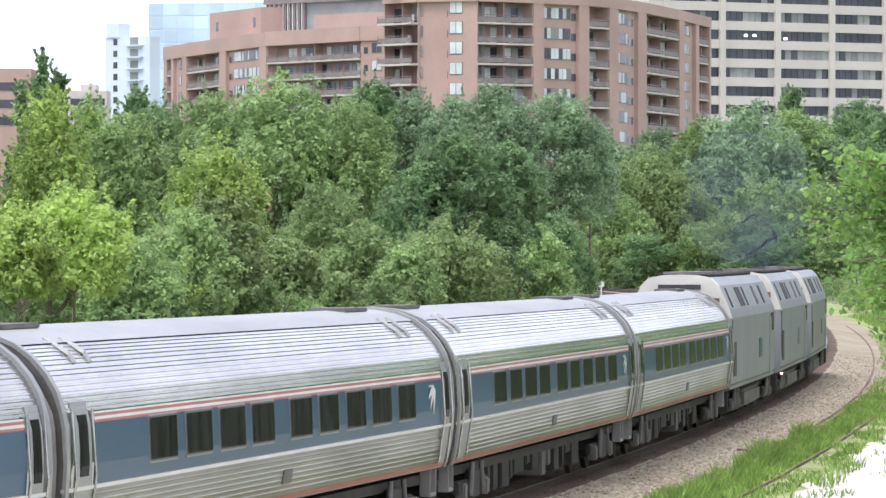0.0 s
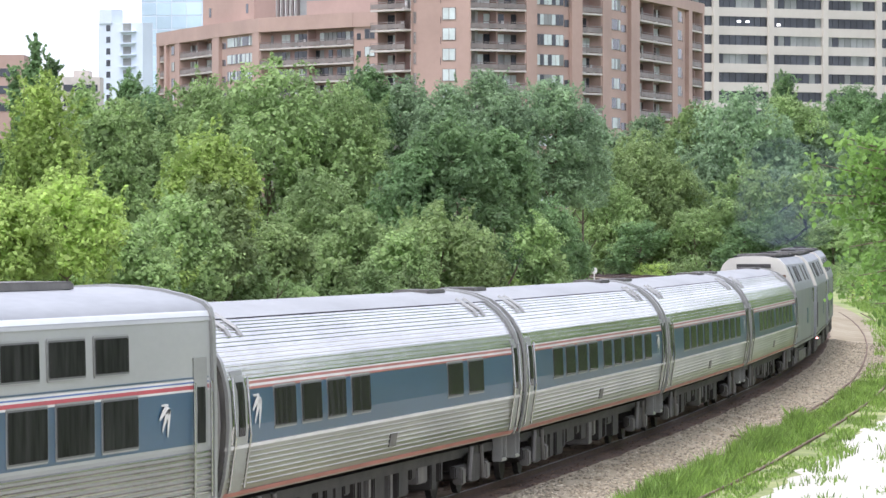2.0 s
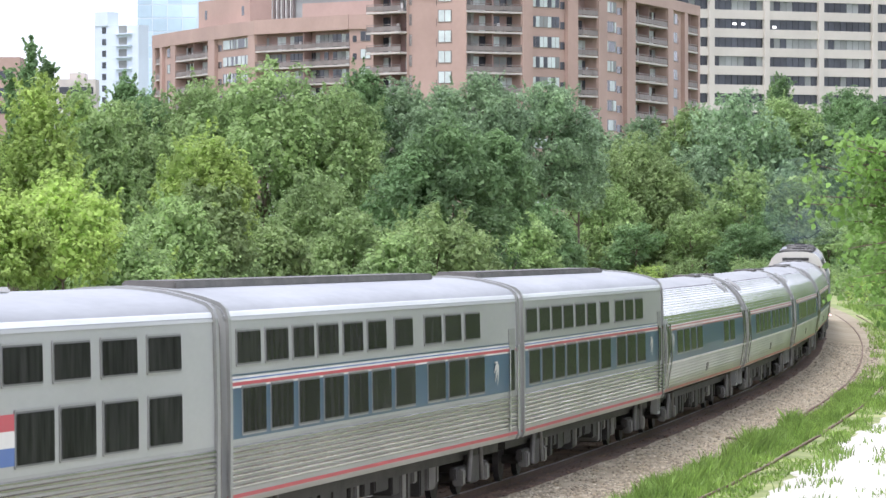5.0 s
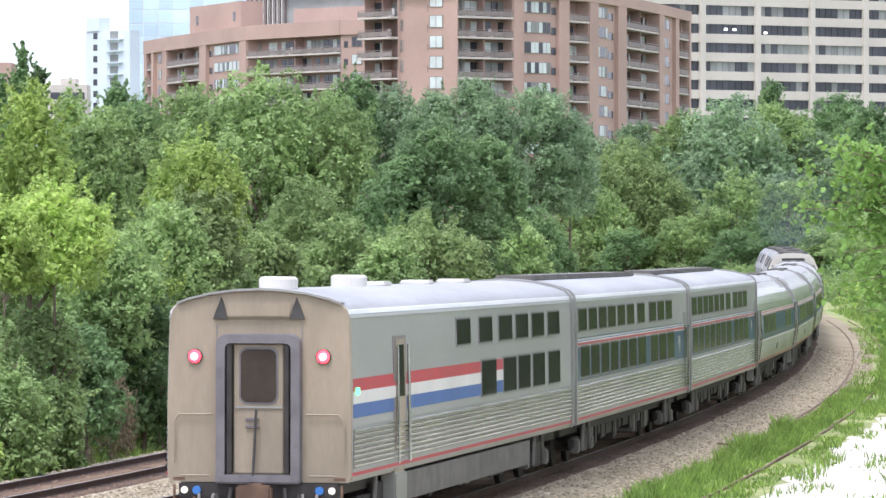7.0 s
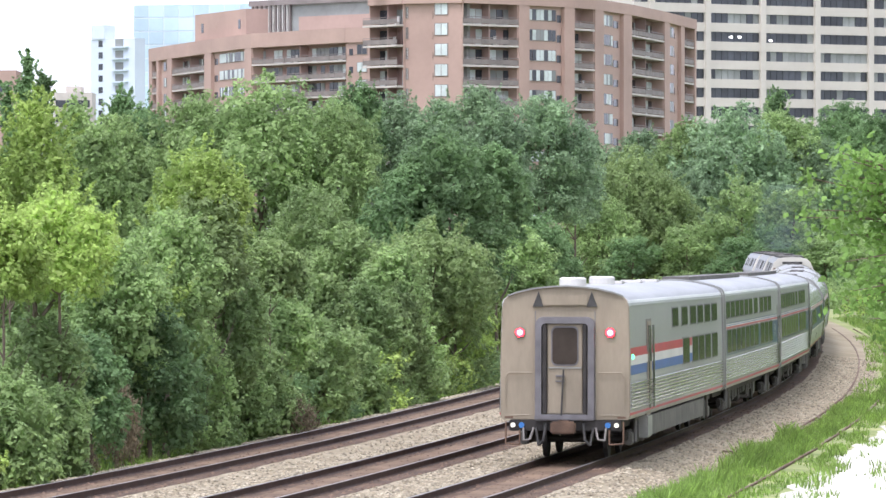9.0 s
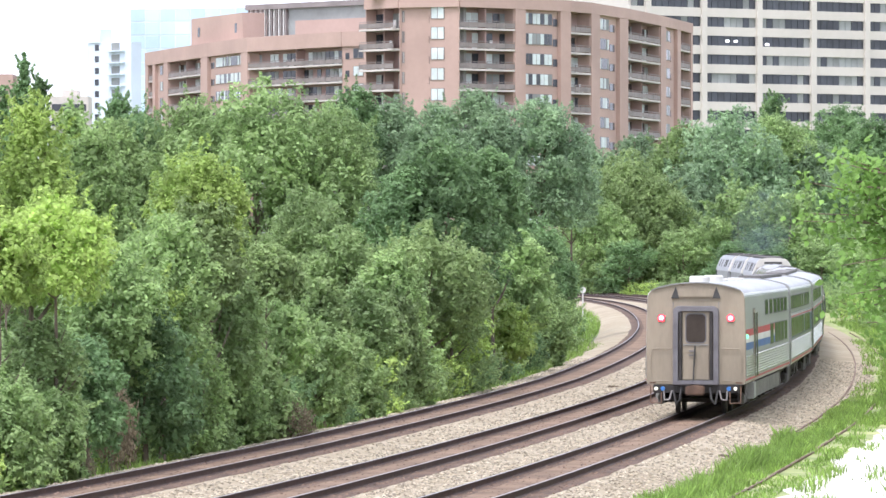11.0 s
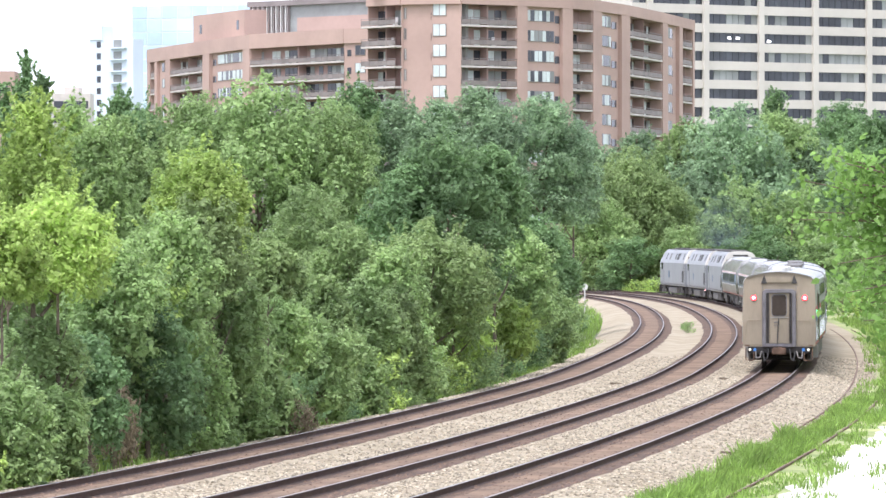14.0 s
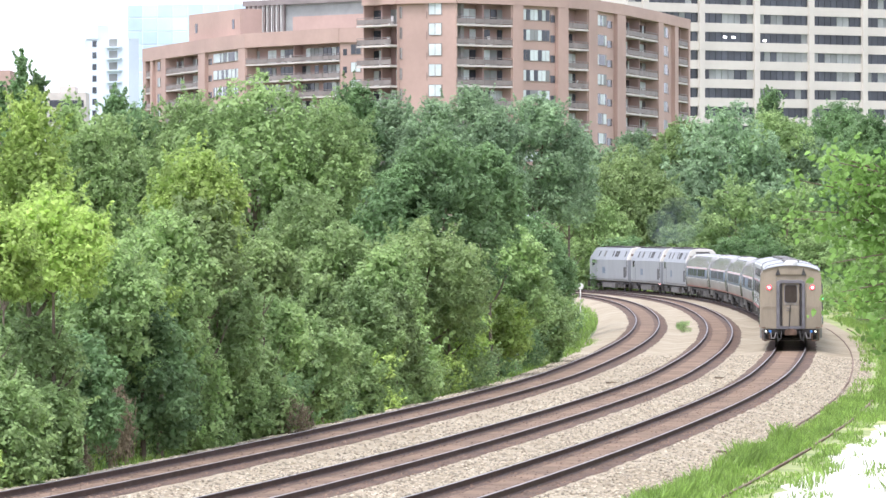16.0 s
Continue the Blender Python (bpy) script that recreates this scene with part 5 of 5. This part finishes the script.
# grass on the verge
def grass(name, count, s0, s1, o0, o1, high, seed, label, patchy=0.0, drift=0.0):
    rng = np.random.default_rng(seed)
    verts, faces = [], []
    while len(faces) < count:
        s, o = s0 + (s1 - s0) * rng.random() ** 1.3, o0 + (o1 - o0) * rng.random()
        o -= max(0, s) * drift
        if noise.noise(Vector((s * 0.22, o * 0.9, seed))) < patchy - 0.35 * rng.random():
            continue
        p = np.array(on_line(s, o, -0.48))
        h = high * (0.45 + 0.8 * rng.random()) * (0.75 + 0.5 * noise.noise(Vector((s * 0.15, o * 0.5, 9))))
        a, w = rng.random() * 6.28, 0.012 + 0.012 * rng.random()
        lean = rng.normal(size=2) * 0.28 * h
        side = np.array([math.cos(a) * w, math.sin(a) * w, 0])
        i = len(verts)
        m = p + np.array([lean[0] * 0.35, lean[1] * 0.35, h * 0.6])
        verts += [p - side, p + side, m + side * 0.8, p + np.array([lean[0], lean[1], h]), m - side * 0.8]
        faces.append((i, i + 1, i + 2, i + 3, i + 4))
    me = mesh_from(name, verts, faces, grass_blade)
    return tagged(new(name, me), label, "grass", kind="stuff")


grass("tall_grass", 11000, 6, 90, 3.55, 4.6, 0.34, 31, "tall bright green grass between the siding rails", 0.0)
grass("tall_grass", 4500, 8, 52, 3.5, 4.1, 0.62, 36, "clumps of long grass along the siding rail", 0.05)
grass("tall_grass", 9000, -10, 150, 4.4, 5.6, 0.17, 32, "short patchy grass round the old rail", 0.0)
grass("tall_grass", 1600, -10, 120, 5.2, 6.4, 0.36, 37, "loose clumps of grass beside the sandy path", 0.4)
grass("tufts", 1200, -10, 80, 6.2, 9.0, 0.25, 34, "scattered grass tufts on the sandy path", 0.4)
grass("tall_grass", 6000, 70, 200, 3.5, 6.5, 0.32, 38, "uneven grass along the far siding", 0.1)
grass("tufts", 9000, 5, 190, -12.6, -10.7, 0.42, 35, "grass and weeds at the foot of the wood", -0.1)
grass("tufts", 7000, 140, 310, -17.0, -12.0, 0.55, 39, "rough grass beside the far ballast", -0.3)
grass("weeds", 9000, 90, 260, 4.6, 9.0, 0.5, 33, "weeds along the far verge", -0.2)


# small white marker post beside the far end of the bend
marker = tagged(new("marker_post"), "small white trackside marker post", "marker post")
mz = ground_z(10.4, 360)
part("post", tubes(((10.4, 360, mz), (10.4, 360, mz + 2.2), 0.05), sides=8), white_paint, marker)
part("disc", tubes(((10.4, 359.95, mz + 2.35), (10.4, 360.05, mz + 2.35), 0.24), sides=16), white_paint, marker, "round white disc")

# weeds and scraps of old timber on the ballast
for s_along, off, h in ((205, -6.3, 0.8), (214, -6.5, 0.6), (150, -12.2, 0.7)):
    p = on_line(s_along, off, -0.25)
    tree(p.x, p.y, p.z + h, h * 0.7, "shrub", M, ground=p.z)
for s_along, off, turn, ln in ((42, 3.1, 20, 1.1), (40, 3.5, 70, 0.7), (104, -6.0, 30, 0.4), (112, -2.05, 10, 0.4)):
    p = on_line(s_along, off, -0.36 if off > 0 else -0.2)
    scrap = tagged(new("timber_scrap", None), "weathered scrap of old timber on the ballast", "timber scrap")
    scrap.matrix_world = pose(p.x, p.y, p.z, 0, 4, turn)
    part("board", boxes((-ln / 2, ln / 2, -0.09, 0.09, -0.03, 0.06), bevel=0.015), bark, scrap)


# ---- distant buildings ----
pink = mat("pink brick", (0.43, 0.30, 0.245), 0.85, 0.0, 0.12, 0.10, 0.0, 1.5)
# the same brick, with the balcony recesses' shade put into its colour
pink_shade = mat("pink brick darkened for shade", (0.32, 0.215, 0.185), 0.85, 0.0, 0.15, 0.10, 0.0, 1.5)
concrete = mat("balcony concrete", (0.52, 0.47, 0.42), 0.8, 0.0, 0.3, 0.12, 0.0, 2)
rail_brown = mat("brown balcony railing", (0.235, 0.20, 0.18), 0.6, 0.2, 0.5, 0.2, 0.0, 3)
far_glass = mat("dark office glass", (0.05, 0.055, 0.065), 0.15, 0.0, 0.12, 0.4, 0.0, 1.0, per_object=0.5)
blind = mat("window with pale blinds", (0.25, 0.26, 0.245), 0.5, 0.0, 0.3, 0.15, 0.0, 2, per_object=0.4)
curtain = mat("white curtains behind glass", (0.55, 0.60, 0.57), 0.4, 0.0, 0.5, 0.12, 0.0, 2, per_object=0.2)
office_white = mat("cream precast panels", (0.58, 0.535, 0.465), 0.8, 0.0, 0.1, 0.07, 0.0, 1)
# both tower colours are paled and blued to stand for distance haze
tower_white = mat("haze-paled white panels", (0.60, 0.66, 0.73), 0.6, 0.0, 0.1, 0.05, 0.0, 1)
tower_glass = mat("haze-paled blue glass", (0.50, 0.63, 0.72), 0.25, 0.0, 0.06, 0.10, 0.0, 0.6, per_object=0.25)
slat_brown = mat("brown metal slats", (0.25, 0.215, 0.20), 0.6, 0.2, 0.3, 0.15, 0.0, 2)
roof_grey = mat("flat roof gravel", (0.30, 0.29, 0.27), 0.9, 0.0, 0.3, 0.15, 0.0, 2)
lit = mat("lit ceiling lamp", (1.0, 0.97, 0.9), 0.5, emit=3)


def plan(px, d):
    """A plan point from a bearing (as an offset along a picture-wide scale) and a distance."""
    d *= 0.916
    return Vector(((px - 784) * d / FOCAL, d, 0))


class Face:
    """One straight stretch of a facade: u runs along it, v goes into the building."""

    def __init__(self, a, b):
        self.a, d = a, b - a
        self.w = d.length
        self.m = Matrix.Translation(a) @ Matrix.Rotation(math.atan2(d.y, d.x), 4, "Z")

    def box(self, *rows):
        bm = bmesh.new()
        for r in rows:
            box(bm, *r)
        bm.transform(self.m)
        return bm


class Cut(Face):
    """Part of a face between two lengths along it."""

    def __init__(self, face, u0, u1):
        self.a, self.w = face.a, u1 - u0
        self.m = face.m @ Matrix.Translation((u0, 0, 0))


brng = random.Random(8)


def bay_balcony(house, f, levels, top, bottom, projecting=0.0, rail=True):
    depth = 1.9
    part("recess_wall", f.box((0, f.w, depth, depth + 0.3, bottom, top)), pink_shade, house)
    for k, z in enumerate(levels):
        slab = part("balcony", f.box((0.0, f.w, -0.15 - projecting, depth, z - 0.28, z)), concrete, house, "concrete balcony slab")
        n = max(2, int(f.w / 1.6))
        rows = [(0.02, f.w - 0.02, -0.12 - projecting, -0.06 - projecting, z + 0.98, z + 1.06), (0.02, f.w - 0.02, -0.12 - projecting, -0.07 - projecting, z + 0.1, z + 0.16)]
        rows += [(f.w * j / n - 0.03 if j else 0.0, f.w * j / n + 0.03, -0.13 - projecting, -0.06 - projecting, z, z + 1.0) for j in range(n + 1)]
        part("railing", f.box(*rows), rail_brown, slab, "brown metal railing")
        part("railing_panel", f.box((0.05, f.w - 0.05, -0.1 - projecting, -0.08 - projecting, z + 0.16, z + 0.8)), rail_brown, slab)
        panes = max(2, int(f.w / 1.25))
        for j in range(panes):
            r = brng.random()
            m = far_glass if r < 0.42 else (curtain if r < 0.78 else blind)
            u0, u1 = f.w * j / panes + 0.06, f.w * (j + 1) / panes - 0.06
            if brng.random() < 0.12:
                continue
            part("glass_door", f.box((u0, u1, depth - 0.08, depth, z + 0.1, z + 2.25)), m, house)
        if brng.random() < 0.4:
            u = brng.uniform(0.1, 0.8) * f.w
            part("balcony_chair", f.box((u, u + 0.5, 0.4, 0.9, z, z + 0.45), (u, u + 0.5, 0.85, 0.95, z + 0.4, z + 1.25)), white_paint, slab, "white balcony chair")
    for u in (-0.02, f.w - 0.12):
        part("side_wall", f.box((u, u + 0.14, 0, depth, bottom, top)), pink, house)
    if f.w > 7:
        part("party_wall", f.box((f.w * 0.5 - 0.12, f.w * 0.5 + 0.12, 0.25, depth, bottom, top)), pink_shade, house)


def bay_window(house, f, levels, top, bottom, u0, u1, small=None, light=0.4, inset=0.35, high=1.5, sill=0.82):
    wall = part("bay_wall", f.box((0, f.w, inset, inset + 0.3, bottom, top)), pink, house)
    for z in levels:
        fr = part("window_frame", f.box((u0 - 0.08, u1 + 0.08, inset - 0.09, inset, z + sill, z + sill + high + 0.16)), rail_brown, wall)
        panes = max(2, int((u1 - u0) / 0.8))
        for j in range(panes):
            a, b = u0 + (u1 - u0) * j / panes + 0.05, u0 + (u1 - u0) * (j + 1) / panes - 0.05
            part("pane", f.box((a, b, inset - 0.12, inset - 0.05, z + sill + 0.08, z + sill + 0.08 + high)), curtain if brng.random() < light else (blind if brng.random() < 0.4 else far_glass), fr)
        if small:
            part("small_window", f.box((small[0], small[1], inset - 0.06, inset, z + 0.7, z + 1.75)), far_glass, wall)


def pier(house, f, top, bottom, proud=0.25):
    part("pier", f.box((0, f.w, -proud, 2.2, bottom, top)), pink, house)


apartments = tagged(new("apartment_building"), "curved pink brick apartment block with recessed balconies", "building")
GROUND_Z = -2.0


def wing(points, bays, levels, bay_top, roof_top, back_depth):
    """A wing of the block along plan points; bays are (from, to, kind, options) along the same bearing scale."""
    px = [p[0] for p in points]

    def at(x):
        return plan(x, float(np.interp(x, px, [p[1] for p in points])))
    for x0, x1, kind, *opt in bays:
        f = Face(at(x0), at(x1))
        if kind == "pier":
            pier(apartments, f, bay_top, GROUND_Z)
        elif kind == "balcony":
            bay_balcony(apartments, f, levels, bay_top, GROUND_Z)
        elif kind == "stack":
            bay_balcony(apartments, f, levels, bay_top, GROUND_Z, 1.1)
        elif kind == "window":
            a, b = opt[0] * f.w, opt[1] * f.w
            sm = (opt[2] * f.w, opt[3] * f.w) if len(opt) > 3 else None
            bay_window(apartments, f, levels, bay_top, GROUND_Z, a, b, sm, *(opt[4:]))
        part("parapet", f.box((-0.03, f.w + 0.03, -0.3, 2.3, bay_top, roof_top)), pink, apartments, "plain pink brick parapet")
        part("roof", f.box((0, f.w, 2.2, back_depth, GROUND_Z, roof_top - 0.5)), roof_grey, apartments)


wing([(640, 745), (703, 738), (808, 735), (908, 742), (1005, 752), (1040, 758), (1105, 778), (1163, 803), (1218, 833)],
     [(643, 703, "stack"), (703, 752, "window", 0.08, 0.14), (752, 808, "window", 0.12, 0.52, 0.05, 0.06, 0.97, 0.12, 1.6, 1.25), (808, 906, "balcony"), (906, 924, "pier"),
      (924, 986, "window", 0.04, 0.82, 0.86, 0.98, 0.5), (986, 1004, "pier"), (1004, 1040, "balcony"), (1040, 1055, "pier"), (1055, 1090, "window", 0.06, 0.60, 0.66, 0.9, 0.45), (1090, 1105, "pier"),
      (1105, 1163, "balcony"), (1163, 1172, "pier"), (1172, 1192, "window", 0.15, 0.6, 0.7, 0.72, 0.0), (1192, 1198, "pier"), (1198, 1216, "balcony"), (1216, 1219, "pier")],
     [34.6 - 2.9 * k for k in range(12)], 37.5, 39.1, 16)
# central tower rises above the wings
tower = Face(plan(645, 741), plan(812, 737))
part("tower_top", tower.box((0, tower.w, -0.2, 14, 39.1, 50)), pink, apartments, "plain brick upper tower")
wing([(255, 950), (295, 930), (365, 900), (436, 875), (602, 850), (645, 848)],
     [(255, 260, "pier"), (260, 268, "balcony"), (268, 272, "pier"), (272, 287, "window", 0.3, 0.6), (287, 295, "pier"), (295, 353, "balcony"), (353, 365, "pier"),
      (365, 424, "window", 0.18, 0.95, 0.02, 0.12, 0.45), (424, 436, "pier"), (436, 602, "balcony"), (602, 645, "window", 0.45, 0.85, 0.12, 0.28, 0.6, 0.05)],
     [33.2 - 2.9 * k for k in range(12)], 36.0, 38.4, 14)
pent = Face(plan(306, 915), plan(396, 888))
part("penthouse", pent.box((0, pent.w, 3, 8, 38, 43.2)), pink, apartments, "pink brick penthouse")
for u in (0.13, 0.85):
    part("penthouse_window", pent.box((pent.w * u, pent.w * u + 1.1, 2.95, 3.1, 39.9, 41.5)), far_glass, apartments)
pavilion = Face(plan(412, 892), plan(640, 868))
part("pavilion", pavilion.box((0, pavilion.w, 3.4, 14, 38, 43.8)), blind, apartments, "glazed rooftop pavilion")
part("pavilion_roof", pavilion.box((-0.3, pavilion.w, 2.6, 14, 43.8, 44.7)), slat_brown, apartments)
for k in range(17):
    u = 0.2 + k * 0.58
    part("slat", pavilion.box((u, u + 0.2, 2.8, 3.4, 38, 43.8)), white_paint if k % 2 else slat_brown, apartments)
part("roof_wall", pavilion.box((pavilion.w * 0.40, pavilion.w, 2.2, 3.3, 38, 41.6)), pink, apartments)

# office block
office = tagged(new("office_building"), "cream precast office block with dark ribbon windows", "building")
of = Face(plan(1110, 1010), plan(1720, 1060))
W = 13.4
part("core", of.box((0, of.w, 0.5, 30, GROUND_Z, 66)), office_white, office)
FIRST = plan(1251.5, 1018)
u_first = (FIRST - of.a).length
for k in range(-2, 6):
    u = u_first + k * W
    if 0 < u < of.w:
        part("column", of.box((u - 0.62, u + 0.62, -0.55, 0.5, GROUND_Z, 66)), office_white, office, "cream vertical column")
for j in range(16):
    z = 57.06 - 3.68 * j
    part("spandrel", of.box((0, of.w, -0.15, 0.5, z - 3.68 + 1.95 - 0.02, z - 3.68 + 3.68)), office_white, office, "cream spandrel band")
    for k in range(-2, 5):
        u = u_first + k * W + 0.62
        for i in range(8):
            w = (W - 1.24) / 8
            m = blind if (brng.random() < (0.4 if j in (2, 4, 5) else 0.10)) else far_glass
            if 0 < u + i * w and u + (i + 1) * w < of.w:
                part("pane", of.box((u + i * w + 0.05, u + (i + 1) * w - 0.05, 0.2, 0.42, z - 3.68, z - 1.73)), m, office)
for px, k in ((1230, 0), (1289, 0), (1310, 0), (1368, 0), (1384, 1)):
    u = (plan(px, 1022) - of.a).length
    part("ceiling_lamp", of.box((u, u + 0.75, 0.1, 0.19, 43.1 - 0.5 * k, 43.5 - 0.5 * k)), lit, office, "lit ceiling lamp behind glass")

# pale towers far off
white_tower = tagged(new("white_tower"), "pale white residential tower with small windows", "building")
wt = Face(plan(150, 1345), plan(228, 1335))
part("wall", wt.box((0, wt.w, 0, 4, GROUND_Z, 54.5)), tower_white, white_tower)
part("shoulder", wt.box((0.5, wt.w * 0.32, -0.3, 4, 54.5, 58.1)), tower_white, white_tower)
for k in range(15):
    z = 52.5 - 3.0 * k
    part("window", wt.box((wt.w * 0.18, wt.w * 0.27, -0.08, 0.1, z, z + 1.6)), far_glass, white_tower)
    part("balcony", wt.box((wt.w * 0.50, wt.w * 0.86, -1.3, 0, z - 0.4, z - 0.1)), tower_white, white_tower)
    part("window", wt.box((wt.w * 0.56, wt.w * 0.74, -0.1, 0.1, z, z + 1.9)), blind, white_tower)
glass_tower = tagged(new("glass_tower"), "glass tower with haze put into its pale colours", "building")
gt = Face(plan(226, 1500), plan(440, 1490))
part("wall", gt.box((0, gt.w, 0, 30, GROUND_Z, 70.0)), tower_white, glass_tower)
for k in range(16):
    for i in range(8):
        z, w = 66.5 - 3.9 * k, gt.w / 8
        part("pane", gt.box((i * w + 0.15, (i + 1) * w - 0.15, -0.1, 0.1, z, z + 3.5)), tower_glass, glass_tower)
low = tagged(new("low_building"), "grey low building far behind the trees", "building")
lf = Face(plan(84, 1200), plan(152, 1200))
part("wall", lf.box((0, lf.w, 0, 12, GROUND_Z, 37.0)), concrete, low)
part("upper_wall", lf.box((lf.w * 0.3, lf.w * 0.7, 2, 12, 37.0, 38.5)), concrete, low)
for k in range(4):
    part("window_band", lf.box((0.5, lf.w - 0.5, -0.1, 0.1, 33.6 - 3.4 * k, 35.2 - 3.4 * k)), far_glass, low)
house = tagged(new("brick_building"), "pink brick building glimpsed past the trees", "building")
hf = Face(plan(-120, 900), plan(18, 900))
part("wall", hf.box((0, hf.w, 0, 12, GROUND_Z, 33.0)), pink, house)
for k in range(3):
    part("window_band", hf.box((1, hf.w - 1.2, -0.1, 0.1, 29.2 - 3.0 * k, 30.6 - 3.0 * k)), far_glass, house)


def motions():
    start = 0.0
    for car, length in TRAIN:
        mid = start + length / 2
        walk(car, [(k * 0.25, car_pose(tail_at(k * 0.25) + mid, length)) for k in range(65)])
        if car is loco_b:
            walk(smoke, [(k * 0.25, car_pose(tail_at(k * 0.25) + mid, length)) for k in range(65)])
        for wheels in car.children_recursive:
            if wheels.name.startswith("wheelset"):
                x, y, r = wheels.location
                walk(wheels, [(k / FPS, pose(x, y, r, 0, math.degrees((tail_at(k / FPS) - tail_at(0)) / r), 0)) for k in range(16 * FPS + 1)])
        start += length
    # the young tree sways a little in the wind
    x, y, z = near_tree.location
    walk(near_tree, [(t, pose(x, y, z, 0, a, 0)) for t, a in ((0, -0.5), (1.5, 0.0), (3.5, -0.1), (5.2, 0.3), (7, 0.5), (9, 0.2), (10.5, 0.3), (12.5, 0.0), (14.5, -0.2), (16, -0.25))])


motions()
